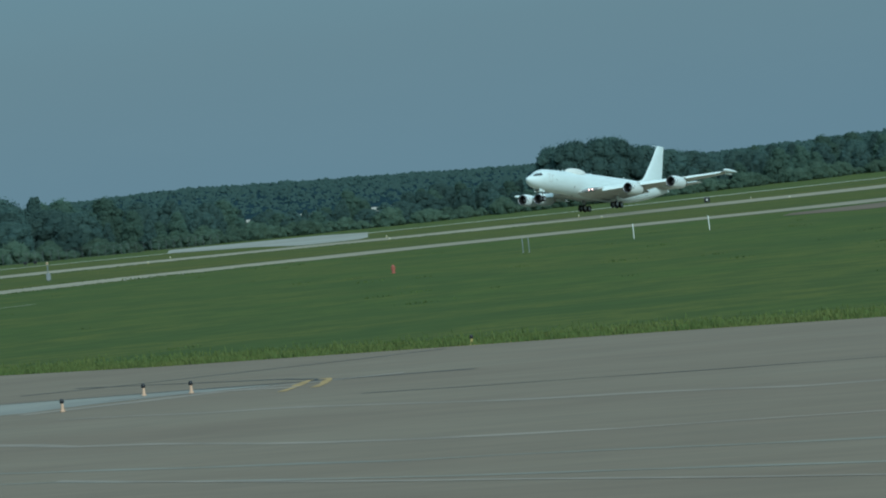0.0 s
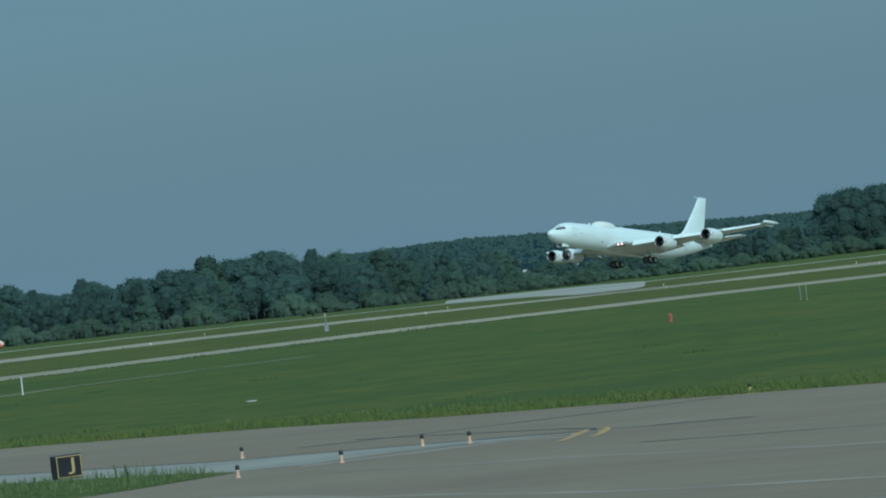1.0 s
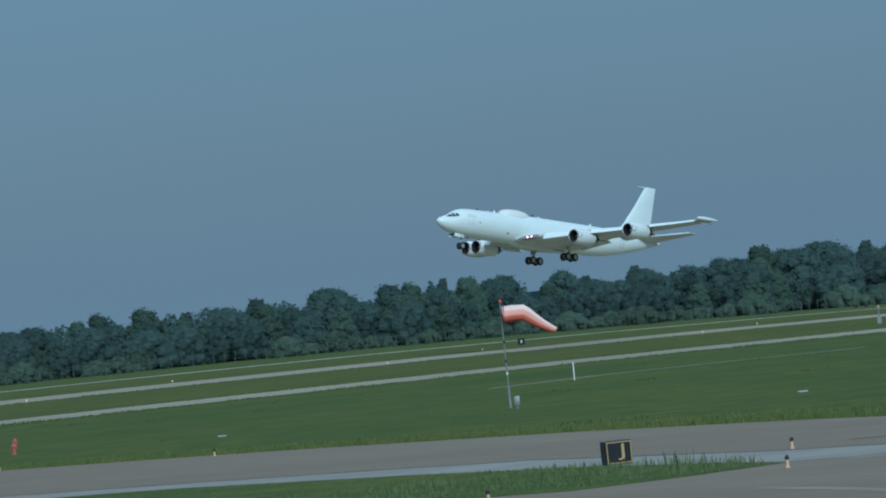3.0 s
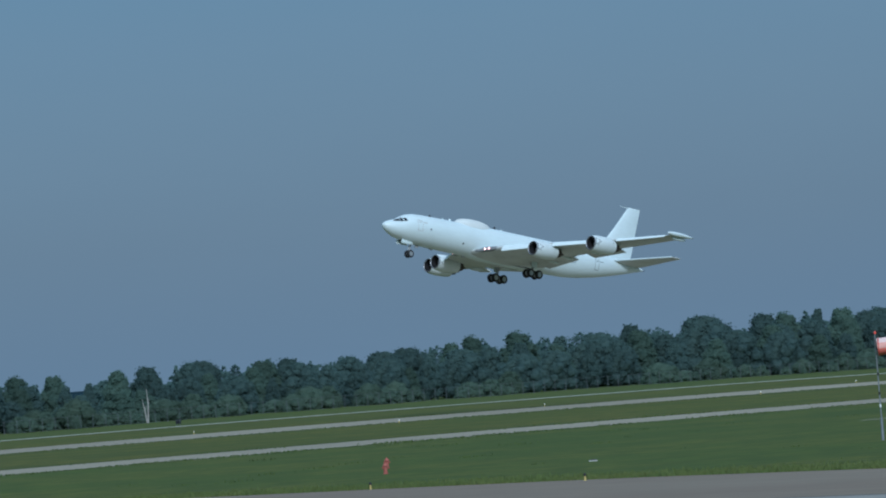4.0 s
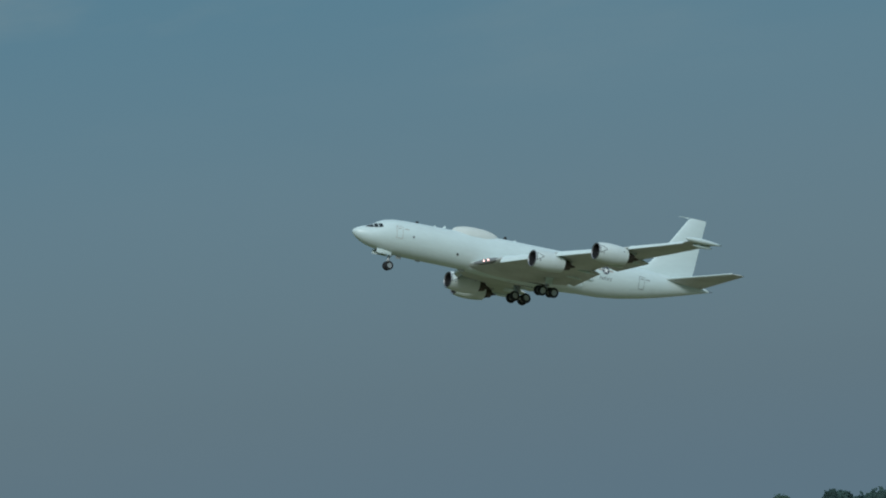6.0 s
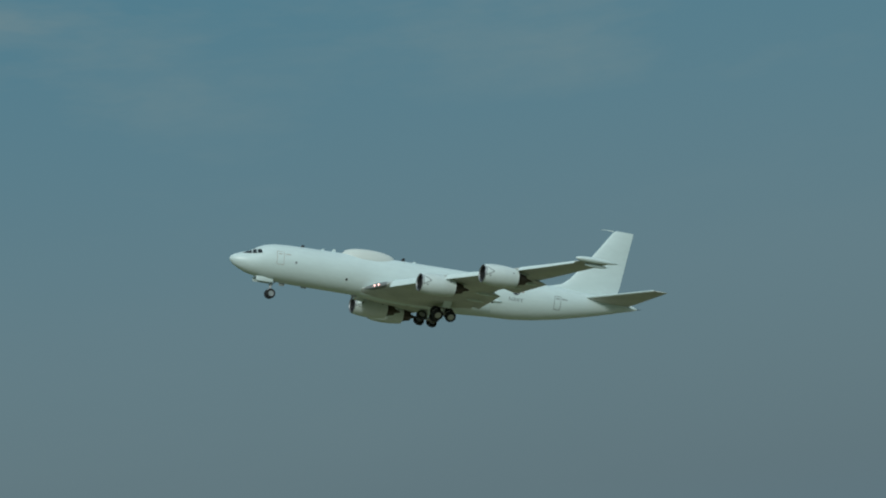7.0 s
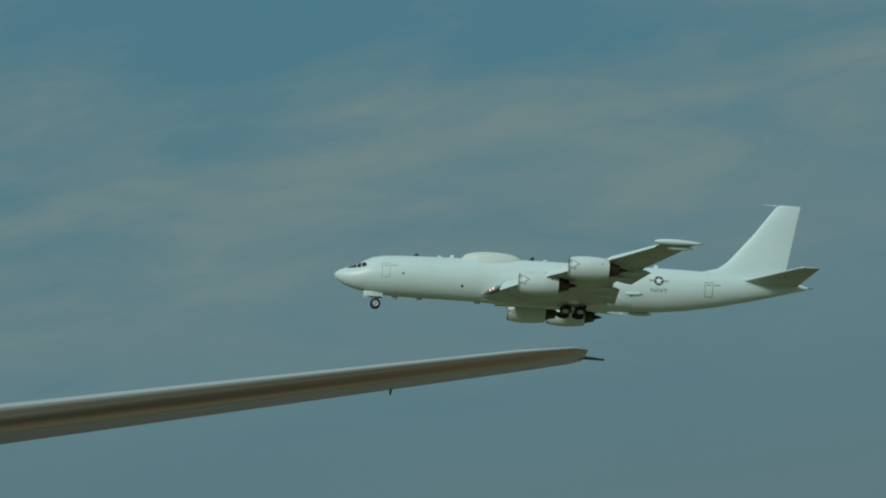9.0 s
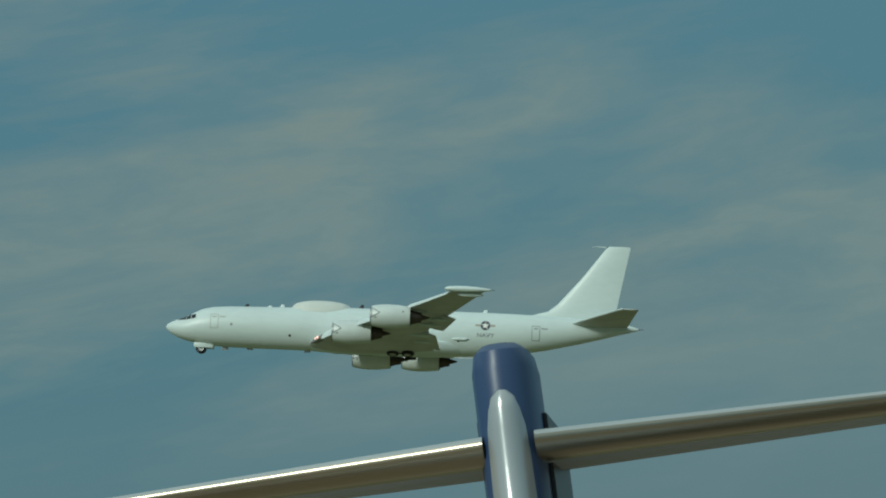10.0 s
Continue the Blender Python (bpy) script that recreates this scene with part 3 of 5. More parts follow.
def build_ridge():
    """Far wooded hills, rising towards the east."""
    bm = bmesh.new()
    rows = []
    for i in range(561):
        b = 10 + 70 * i / 560
        r = 3300.0
        top = float(np.interp(b, (10, 30, 40, 49, 51.2, 52.0, 53.0, 54.3, 55.4, 56.3, 58, 60, 64, 80), (0.03, 0.05, 0.11, 0.16, 0.22, 0.24, 0.22, 0.165, 0.12, 0.08, -0.02, 0.01, 0.05, 0.05)))
        top += 0.012 * noise.noise((b * 2.1, 0, 0)) + 0.010 * noise.noise((b * 9.0, 3, 0)) + 0.008 * noise.noise((b * 31.0, 3, 0))
        a = radians(b)
        z = HC + r * math.tan(radians(top))
        rows.append([bm.verts.new((math.sin(a) * (r - 250), math.cos(a) * (r - 250), -8)), bm.verts.new((math.sin(a) * r, math.cos(a) * r, z)),
                     bm.verts.new((math.sin(a) * (r + 400), math.cos(a) * (r + 400), -8))])
    for a, b in zip(rows, rows[1:]):
        for k in range(2):
            bm.faces.new((a[k], a[k + 1], b[k + 1], b[k]))
    # the blue in this colour paints the haze before the hills
    mat = material("hazed_hills", (0.030, 0.057, 0.070), 1.0, vary=0.3, scale=0.02, vary2=0.2, scale2=0.1)
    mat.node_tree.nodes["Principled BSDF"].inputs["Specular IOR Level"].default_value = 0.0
    verts, faces, rnd = [], [], random.Random(12)
    for k in range(16000):                      # trees on the crest and the slope
        i = rnd.randrange(300, 420)
        f = rnd.random()
        foot, crest = rows[i][0].co.lerp(rows[i + 1][0].co, f), rows[i][1].co.lerp(rows[i + 1][1].co, f)
        p = foot.lerp(crest, 1 - 0.75 * rnd.random() ** 2) + Vector((rnd.uniform(-3, 3), -3, rnd.uniform(-0.5, 0.6)))
        leaf_card(verts, faces, rnd, p, Vector((0, -0.5, 0.5)), rnd.uniform(1.2, 3.4))
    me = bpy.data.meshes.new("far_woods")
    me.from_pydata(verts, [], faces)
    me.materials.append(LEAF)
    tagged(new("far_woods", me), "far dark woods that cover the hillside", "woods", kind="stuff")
    tagged(new("hills", finish("hills", bm, mat, True)), "far wooded hills, tinted blue-green for haze", "hill", kind="structure")


def blades(name, spots, label, low, high, width=0.05, mat=None):
    """Long grass: single leaning blades at the given spots."""
    rnd = random.Random(len(spots))
    verts, faces = [], []
    for x, y, k in spots:
        z = ground_z(x, y) + 0.03
        h = rnd.uniform(low, high) * k
        a, lean = rnd.uniform(0, 6.28), rnd.uniform(0.05, 0.35) * h
        dx, dy = math.cos(a) * width * 0.5, math.sin(a) * width * 0.5
        lx, ly = math.cos(a + 1.3) * lean, math.sin(a + 1.3) * lean
        i = len(verts)
        verts += [(x - dx, y - dy, z), (x + dx, y + dy, z), (x + lx * 0.4 + dx * 0.7, y + ly * 0.4 + dy * 0.7, z + h * 0.6), (x + lx * 0.4 - dx * 0.7, y + ly * 0.4 - dy * 0.7, z + h * 0.6), (x + lx, y + ly, z + h)]
        faces += [(i, i + 1, i + 2, i + 3), (i + 3, i + 2, i + 4)]
    me = bpy.data.meshes.new(name)
    me.from_pydata(verts, [], faces)
    me.materials.append(mat or BLADE)
    return tagged(new(name, me), label, "grass", kind="stuff")


def build_long_grass():
    rnd = random.Random(8)
    spots = []
    pts = [Vector(p) for p in FAR_EDGE if 40 < p[1] < 235]
    for a, b in zip(pts, pts[1:]):
        n = int((b - a).length * 260)
        d = (b - a).normalized()
        q = Vector((d.y, -d.x))
        for i in range(n):
            off = abs(rnd.gauss(0, 3.2)) + 0.05
            p = a.lerp(b, rnd.random()) + q * off
            clump = 0.55 + 0.9 * max(0.0, noise.noise((p.x * 0.6, p.y * 0.6, 1)) + 0.25)
            spots.append((p.x, p.y, clump))
    blades("long_grass", spots, "long yellowish grass along the taxiway edge", 0.08, 0.24)
    spots = []
    while len(spots) < 14000:
        x, y = rnd.uniform(107, 130), rnd.uniform(101, 157)
        inside = False
        for (ax, ay), (bx, by) in zip(ISLAND, ISLAND[1:] + ISLAND[:1]):
            if (ay > y) != (by > y) and x < (bx - ax) * (y - ay) / (by - ay) + ax:
                inside = not inside
        if not inside:
            continue
        k = 0.35 + 1.3 * max(0.0, noise.noise((x * 0.45, y * 0.45, 4)) + 0.22) + 0.5 * math.exp(-((x - 124.5) ** 2 + (y - 112.5) ** 2) / 14)
        k *= min(1.0, 0.25 + (y - 101) / 7) * (1.0 if y < 117 else max(0.3, 1 - (y - 117) / 8))
        k *= 0.5 if math.degrees(math.atan2(x, y)) < 48.3 else 1.25
        spots.append((x, y, k))
    blades("long_grass", spots, "tall green weeds round the sign on the grass island", 0.16, 0.52, 0.05, WEED)
    # ragged grass along the edges of the strips
    spots = []
    for x0, x1, y, n in ((225, 430, 315.4, 5200), (225, 430, 341.5, 2600), (320, 690, 451.2, 6000), (320, 690, 497.6, 3000)):
        for k in range(n):
            x = rnd.uniform(x0, x1)
            c = max(0.0, 0.35 + noise.noise((x * 0.22, y, 0)) + 0.6 * noise.noise((x * 0.9, y, 2)))
            spots.append((x, y + rnd.gauss(0, 0.5 + 1.6 * c), 0.35 + 0.8 * c))
    blades("long_grass", spots, "ragged grass that creeps over the edges of the paved strips", 0.05, 0.15, 0.14, MEADOW)
    # scattered darker clumps in the meadow
    spots = []
    for k in range(150):
        x, y = rnd.uniform(160, 420), rnd.uniform(90, 312)
        b = math.degrees(math.atan2(x, y))
        if not 38 < b < 62 or x < 168:
            continue
        s = rnd.uniform(0.3, 1.0)
        for j in range(int(26 * s)):
            spots.append((x + rnd.gauss(0, 0.9 * s), y + rnd.gauss(0, 0.5 * s), s))
    blades("long_grass", spots, "scattered grass clumps in the meadow", 0.08, 0.22, 0.10, MEADOW)


# ---- airfield things ----
ORANGE = material("faded_orange_paint", (0.66, 0.44, 0.30), 0.7, vary=0.25, scale=6.0)
YELPOST = material("yellow_post_paint", (0.60, 0.46, 0.16), 0.7, vary=0.25, scale=6.0)
BLACKCAP = material("black_cap", (0.012, 0.012, 0.015), 0.5)
SIGNBLACK = material("sign_black", (0.016, 0.018, 0.022), 0.35, vary=0.3, scale=3.0)
SIGNYELLOW = material("sign_yellow", (0.46, 0.34, 0.14), 0.5, vary=0.15, scale=4.0)
HYDRANTRED = material("faded_hydrant_red", (0.40, 0.12, 0.085), 0.7, vary=0.3, scale=5.0)
REDPAINT = material("red_paint", (0.55, 0.07, 0.05), 0.55, vary=0.2, scale=5.0)
SOCK = material("faded_red_fabric", (0.72, 0.13, 0.09), 0.85, vary=0.3, scale=0.9, tint=(0.76, 0.22, 0.16), vary2=0.1, scale2=6.0)
# paler copies of the sock's red, for light painted on its upper side
SOCK_HALF_LIT = material("half_lit_red_fabric", (0.78, 0.34, 0.27), 0.85, vary=0.3, scale=0.9, tint=(0.80, 0.44, 0.36), vary2=0.1, scale2=6.0)
SOCK_TOP_LIT = material("top_lit_red_fabric", (0.80, 0.58, 0.52), 0.85, vary=0.3, scale=0.9, tint=(0.82, 0.66, 0.60), vary2=0.1, scale2=6.0)
GREYMETAL = material("grey_metal", (0.28, 0.30, 0.31), 0.5, 0.4, vary=0.25, scale=3.0)
CONCRETE = material("slab_concrete", (0.48, 0.47, 0.42), 0.85, vary=0.2, scale=2.0)
REDGLASS = material("red_lens", (0.8, 0.10, 0.06), 0.3)


def spot(x, y, rz=0.0, lift=0.0):
    return pose(x, y, ground_z(x, y) + lift, 0, 0, rz)


def edge_light(post):
    ob = thing("taxiway_light", Matrix(), "small edge light with a dark cap on a faded post", "light", "taxiway edge lights")
    bm = bmesh.new()
    revolve(bm, ((-0.06, 0.0), (-0.06, 0.085), (0.02, 0.085), (0.04, 0.055), (0.24, 0.042), (0.24, 0.0)), 12, "Z")
    part("post", bm, post, ob)
    bm = bmesh.new()
    revolve(bm, ((0.24, 0.0), (0.24, 0.06), (0.27, 0.068), (0.33, 0.066), (0.37, 0.045), (0.385, 0.0)), 12, "Z")
    part("cap", bm, BLACKCAP, ob, "dark lamp cap")
    return ob


def build_edge_lights():
    a = edge_light(ORANGE)
    a.matrix_basis = spot(126.4, 99.4, 0, 0.06)
    for x, y in ((125.5, 96.8), (119.9, 97.5), (116.0, 98.4), (129.3, 109.4), (105.9, 101.3)):
        copy_thing(a, spot(x, y, 0, 0.06))
    b = edge_light(YELPOST)
    tagged(b, "small edge light with a dark cap on a yellow post")
    b.matrix_basis = spot(146.0, 100.0, 0, 0.02)
    for x, y in ((162.4, 172.8), (163.9, 190.0)):
        copy_thing(b, spot(x, y, 0, 0.02))


def build_guidance_sign():
    ob = thing("guidance_sign", spot(125.88, 114.22, -24, -0.16), "black taxiway sign box with a yellow letter and pale border", "sign")
    bm = bmesh.new()
    box(bm, (-0.50, -0.16, 0.14), (0.50, 0.28, 1.02), 0.05)
    cab = part("cabinet", bm, SIGNBLACK, ob, "black sign box", smooth=False)
    bm = bmesh.new()
    for lo, hi in (((-0.45, -0.18, 0.24), (-0.42, -0.165, 0.97)), ((0.43, -0.18, 0.24), (0.46, -0.165, 0.97)), ((-0.42, -0.18, 0.94), (0.43, -0.165, 0.97)), ((-0.42, -0.18, 0.24), (0.43, -0.165, 0.27))):
        box(bm, lo, hi)
    part("border", bm, SIGNYELLOW, cab, "pale yellowish thin border", smooth=False)
    me = text_mesh("J", 0.60)
    for v in me.vertices:
        v.co = Vector((0.15 + v.co.x * 1.75, -0.168, 0.665 + v.co.y))
    me.materials.append(SIGNYELLOW)
    j = new("letter", me)
    j.parent = cab
    tagged(j, "yellow letter")
    for x in (-0.45, 0.0, 0.45):
        bm = bmesh.new()
        tube(bm, (x, 0.02, -0.1), (x, 0.02, 0.18), 0.035, None, 8)
        part("leg", bm, GREYMETAL, ob)


def build_windsock():
    x, y = 208.2, 196.7
    ob = thing("windsock", spot(x, y, -46.7), "faded red windsock hanging limp from a tall striped pole", "windsock")
    bm = bmesh.new()
    tube(bm, (0, 0, -0.1), (0, 0, 1.3), 0.085, 0.08)
    tube(bm, (0, 0, 1.3), (-0.02, 0, 6.05), 0.04, 0.032)
    pole = part("pole", bm, GREYMETAL, ob, "thin grey pole")
    for z in (1.9, 2.6, 3.7):
        bm = bmesh.new()
        tube(bm, (0, 0, z), (0, 0, z + 0.16), 0.055, None, 10)
        part("collar", bm, BLACKCAP if z > 2 else MARKER, pole)
    bm = bmesh.new()
    revolve(bm, ((6.05, 0.0), (6.05, 0.06), (6.12, 0.07), (6.2, 0.04), (6.22, 0.0)), 10, "Z")
    part("beacon", bm, REDGLASS, pole, "red lamp on top of the pole")
    # fabric: level at first, then bent down
    path = [(0.08, 5.30, 0.50), (0.6, 5.33, 0.48), (1.25, 5.32, 0.46), (1.40, 5.22, 0.41), (2.15, 4.66, 0.30), (2.80, 4.26, 0.21), (3.0, 4.16, 0.17)]
    bm = bmesh.new()
    rings = []
    for i, (px, pz, r) in enumerate(path):
        nx, nz = path[min(i + 1, len(path) - 1)][:2]
        lx, lz = path[max(i - 1, 0)][:2]
        d = Vector((nx - lx, 0, nz - lz)).normalized()
        up = Vector((-d.z, 0, d.x))
        rings.append([Vector((px, 0, pz)) + r * (math.cos(a) * up + math.sin(a) * Vector((0, 1, 0))) * (1 + 0.05 * math.sin(3 * a + i)) for a in [2 * math.pi * k / 18 for k in range(18)]])
    loft(bm, rings, cap=False)
    for i, f in enumerate(bm.faces):               # paler upper faces paint in the light from above
        k = i % 18
        f.material_index = 2 if k < 3 or k > 14 else 1 if k in (3, 4, 13, 14) else 0
    sock = part("sock", bm, (SOCK, SOCK_HALF_LIT, SOCK_TOP_LIT), ob, "faded red fabric sock with light painted pale on its upper side")
    bm = bmesh.new()
    revolve(bm, ((0.10, 0.50), (0.12, 0.53), (0.16, 0.53), (0.18, 0.50)), 18, "X", (0, 0, 5.30))
    part("ring", bm, REDPAINT, sock)
    bx = thing("junction_box", spot(205.6, 193.7, -46.7), "grey metal junction box on a post in the grass", "box")
    bm = bmesh.new()
    box(bm, (-0.16, -0.12, 0.20), (0.16, 0.12, 0.72), 0.02)
    part("cabinet", bm, GREYMETAL, bx)
    bm = bmesh.new()
    tube(bm, (0, 0, -0.1), (0, 0, 0.2), 0.05)
    part("post", bm, GREYMETAL, bx)


def build_marker_posts():
    def post(h, r, mat, label):
        ob = thing("marker_post", Matrix(), label, "post", "marker posts")
        bm = bmesh.new()
        revolve(bm, ((-0.1, 0.0), (-0.1, r), (h - 0.03, r), (h, r * 0.6), (h, 0.0)), 10, "Z")
        part("post", bm, mat, ob)
        bm = bmesh.new()
        revolve(bm, ((-0.02, 0.0), (-0.02, r * 2.2), (0.05, r * 2.0), (0.05, 0.0)), 10, "Z")
        part("foot", bm, CONCRETE, ob)
        return ob
    a = post(1.35, 0.036, MARKER, "white marker post standing in the grass")
    a.matrix_basis = spot(379.3, 241.1)
    copy_thing(a, spot(397.6, 244.4))
    copy_thing(a, spot(270.4, 248.8))
    g = post(1.25, 0.032, GREYMETAL, "grey steel post in the grass")
    g.matrix_basis = spot(350.4, 233.8)
    copy_thing(g, spot(350.8, 233.45))


def build_hydrants():
    ob = thing("hydrant", Matrix(), "small red hydrant standing in the grass", "hydrant", "hydrants")
    bm = bmesh.new()
    revolve(bm, ((-0.1, 0.0), (-0.1, 0.17), (0.04, 0.17), (0.06, 0.12), (0.42, 0.12), (0.46, 0.16), (0.52, 0.15), (0.60, 0.06), (0.66, 0.05), (0.66, 0.0)), 14, "Z")
    part("barrel", bm, HYDRANTRED, ob)
    for s in (1, -1):
        bm = bmesh.new()
        tube(bm, (0.1 * s, 0, 0.36), (0.22 * s, 0, 0.36), 0.065, None, 10)
        part("nozzle", bm, HYDRANTRED, ob)
    ob.matrix_basis = spot(189.8, 218.6)
    copy_thing(ob, spot(201.5, 231.9))
    copy_thing(ob, spot(304.7, 215.0))


def build_slabs():
    ob = thing("concrete_slab", spot(197.2, 165.8, -40), "small pale concrete cover slab in the grass", "slab", "cover slabs")
    bm = bmesh.new()
    box(bm, (-0.24, -0.3, -0.05), (0.24, 0.3, 0.06), 0.02)
    part("slab", bm, CONCRETE, ob, smooth=False)
    # thin black block put on the slab in place of its dark shadow
    bm = bmesh.new()
    box(bm, (-0.16, -0.12, 0.06), (0.18, 0.22, 0.10), 0.01)
    part("top_shadow", bm, SIGNBLACK, ob, "black block standing for the shadow on the slab", smooth=False)
    copy_thing(ob, spot(194.9, 206.6, -45))


def build_runway_things():
    ob = thing("runway_light", Matrix(), "small frosted runway edge light", "light", "runway edge lights")
    bm = bmesh.new()
    revolve(bm, ((-0.1, 0.0), (-0.1, 0.15), (0.05, 0.12), (0.06, 0.05), (0.28, 0.05), (0.28, 0.0)), 10, "Z")
    part("post", bm, YELPOST, ob)
    bm = bmesh.new()
    revolve(bm, ((0.28, 0.0), (0.28, 0.06), (0.36, 0.06), (0.40, 0.03), (0.40, 0.0)), 10, "Z")
    part("lens", bm, material("frosted_lens", (0.9, 0.88, 0.8), 0.4, emit=0.35), ob, "pale glass lens")
    first = True
    for x in range(271, 1100, 61):
        for y in (449.5, 499.5):
            if first:
                ob.matrix_basis, first = spot(x, y), False
            else:
                copy_thing(ob, spot(x + (9 if y > 460 else 0), y))
    sg = thing("runway_sign", Matrix(), "small black runway distance sign on two legs", "sign", "runway signs")
    bm = bmesh.new()
    box(bm, (-0.55, -0.2, 0.25), (0.55, 0.2, 1.25), 0.03)
    cab = part("cabinet", bm, SIGNBLACK, sg, smooth=False)
    bm = bmesh.new()
    box(bm, (-0.09, -0.215, 0.55), (0.09, -0.19, 0.95))
    part("digit_bar", bm, MARKER, cab, "white digit", smooth=False)
    for x in (-0.4, 0.4):
        bm = bmesh.new()
        tube(bm, (x, 0, -0.1), (x, 0, 0.27), 0.05, None, 8)
        part("leg", bm, GREYMETAL, sg)
    sg.matrix_basis = spot(551, 517, -46)
    copy_thing(sg, spot(812, 499, -58))
    pair = thing("approach_light_unit", Matrix(), "squat dark light unit beside the runway", "light", "approach light units")
    bm = bmesh.new()
    box(bm, (-0.35, -0.5, 0.35), (0.35, 0.5, 0.95), 0.05)
    part("housing", bm, SIGNBLACK, pair, smooth=False)
    for x in (-0.25, 0.25):
        bm = bmesh.new()
        tube(bm, (x, 0, -0.1), (x, 0, 0.4), 0.05, None, 8)
        part("leg", bm, GREYMETAL, pair)
    pair.matrix_basis = spot(800, 656, -52)
    for x, y in ((801.6, 654.7), (512, 640.0)):
        copy_thing(pair, spot(x, y, -52))
    inst = thing("weather_instrument", spot(457, 371.5, -50), "grey instrument cabinet with an orange lamp on a mast", "instrument")
    bm = bmesh.new()
    box(bm, (-0.26, -0.2, 0.15), (0.26, 0.2, 0.95), 0.04)
    part("cabinet", bm, GREYMETAL, inst, smooth=False)
    bm = bmesh.new()
    tube(bm, (0, 0, -0.1), (0, 0, 2.0), 0.07)
    part("mast", bm, GREYMETAL, inst)
    bm = bmesh.new()
    revolve(bm, ((2.0, 0.0), (2.0, 0.13), (2.22, 0.13), (2.3, 0.0)), 12, "Z")
    part("lamp", bm, ORANGE, inst, "orange obstruction lamp")


def build_fence():
    """Chain-link perimeter fence: posts, rails and wires."""
    fence = thing("fence", Matrix(), "grey chain-link perimeter fence before the woods", "fence")
    x0, x1, y = 360, 1000, 757
    bm = bmesh.new()
    revolve(bm, ((-0.2, 0.04), (2.4, 0.04), (2.45, 0.0)), 6, "Z")
    weathered = material("weathered_steel", (0.16, 0.18, 0.18), 0.6, 0.3, vary=0.3, scale=2.0)
    me = finish("post", bm, weathered, True)
    xs = [x0 + 3.0 * k for k in range(int((x1 - x0) / 3) + 1)]
    for x in xs:
        shared("post", me, fence, spot(x, y))
    for k, z in enumerate((0.15, 0.9, 1.65, 2.4)):
        bm = bmesh.new()
        for a, b in zip(xs, xs[1:]):
            tube(bm, (a, y, ground_z(a, y) + z), (b, y, ground_z(b, y) + z), 0.018 if z in (0.15, 2.4) else 0.008, None, 4, cap=False)
        part("wire", bm, weathered, fence)


def build_sheds():
    for x, y, w, d, h in ((1222, 896, 12, 9, 3.4), (1196, 884, 18, 10, 3.0), (1246, 906, 9, 8, 3.2), (1310, 928, 10, 8, 3.6)):
        z = HC + math.hypot(x, y) * math.tan(radians(-0.27)) - ground_z(x, y)
        ob = thing("shed", spot(x, y, -54), "low white farm shed with a pale metal roof among the trees", "shed", "sheds among the trees")
        top = max(h, z + 0.5)
        bm = bmesh.new()
        box(bm, (-w / 2, -d / 2, -0.3), (w / 2, d / 2, top))
        part("wall", bm, CONCRETE, ob, smooth=False)
        bm = bmesh.new()
        rings = [[Vector((sx * (w / 2 + 0.5), yy, zz)) for yy, zz in ((-d / 2 - 0.5, top), (0, top + d * 0.2), (d / 2 + 0.5, top), (d / 2 + 0.5, top - 0.15), (0, top + d * 0.2 - 0.15), (-d / 2 - 0.5, top - 0.15))] for sx in (-1, 1)]
        loft(bm, rings)
        part("roof", bm, PALE, ob, smooth=False)
        for k in range(3):
            bm = bmesh.new()
            xx = -w / 3 + k * w / 3
            box(bm, (xx - 0.7, -d / 2 - 0.04, top * 0.35), (xx + 0.7, -d / 2 + 0.02, top * 0.75))
            part("window", bm, GLASS, ob, smooth=False)


def build_dead_tree():
    ob = thing("dead_tree", spot(602, 762), "bare pale dead tree with two stems beside the fence", "tree")
    pale = material("bleached_wood", (0.42, 0.40, 0.36), 0.9, vary=0.3, scale=1.0)
    for pts in (((0, 0, -0.2), (-0.4, 0, 2.4), (-0.9, 0, 4.6)), ((0.2, 0, -0.2), (0.5, 0, 3.6), (0.45, 0.2, 6.6))):
        bm = bmesh.new()
        tube(bm, pts[0], pts[1], 0.16, 0.12, 7)
        tube(bm, pts[1], pts[2], 0.12, 0.04, 7)
        tube(bm, pts[1], Vector(pts[1]) + Vector((0.7, 0.3, 1.1)), 0.05, 0.02, 5)
        part("stem", bm, pale, ob)


# ---- the climbing aircraft ----
def L(x, y, z):
    """Metres behind the nose, to the left and above the body's axis, as a place on the aircraft."""
    return Vector((23.0 - x, y, z))


# behind the nose: bottom, top, half width
BODY = ((0.0, -0.50, -0.46, 0.02), (0.12, -0.76, -0.22, 0.27), (0.5, -1.08, 0.03, 0.57), (1.1, -1.40, 0.28, 0.90),
        (1.8, -1.66, 0.50, 1.18), (2.3, -1.78, 0.74, 1.33), (2.9, -1.90, 1.10, 1.49), (3.6, -2.02, 1.42, 1.63),
        (4.6, -2.13, 1.64, 1.76), (6.0, -2.20, 1.75, 1.85), (8.0, -2.23, 1.81, 1.88), (12.0, -2.23, 1.88, 1.88), (15.0, -2.23, 1.98, 1.88),
        (18.0, -2.23, 2.07, 1.88), (29.0, -2.23, 2.13, 1.88),
        (31.5, -2.13, 2.13, 1.86), (34.0, -1.83, 2.11, 1.76), (37.0, -1.28, 2.04, 1.52), (40.0, -0.58, 1.93, 1.18),
        (42.5, 0.08, 1.78, 0.82), (44.3, 0.58, 1.56, 0.48), (45.3, 0.84, 1.32, 0.24), (45.75, 0.98, 1.18, 0.09))


def body_at(x):
    xs = [s[0] for s in BODY]
    return [float(np.interp(x, xs, [s[k] for s in BODY])) for k in (1, 2, 3)]


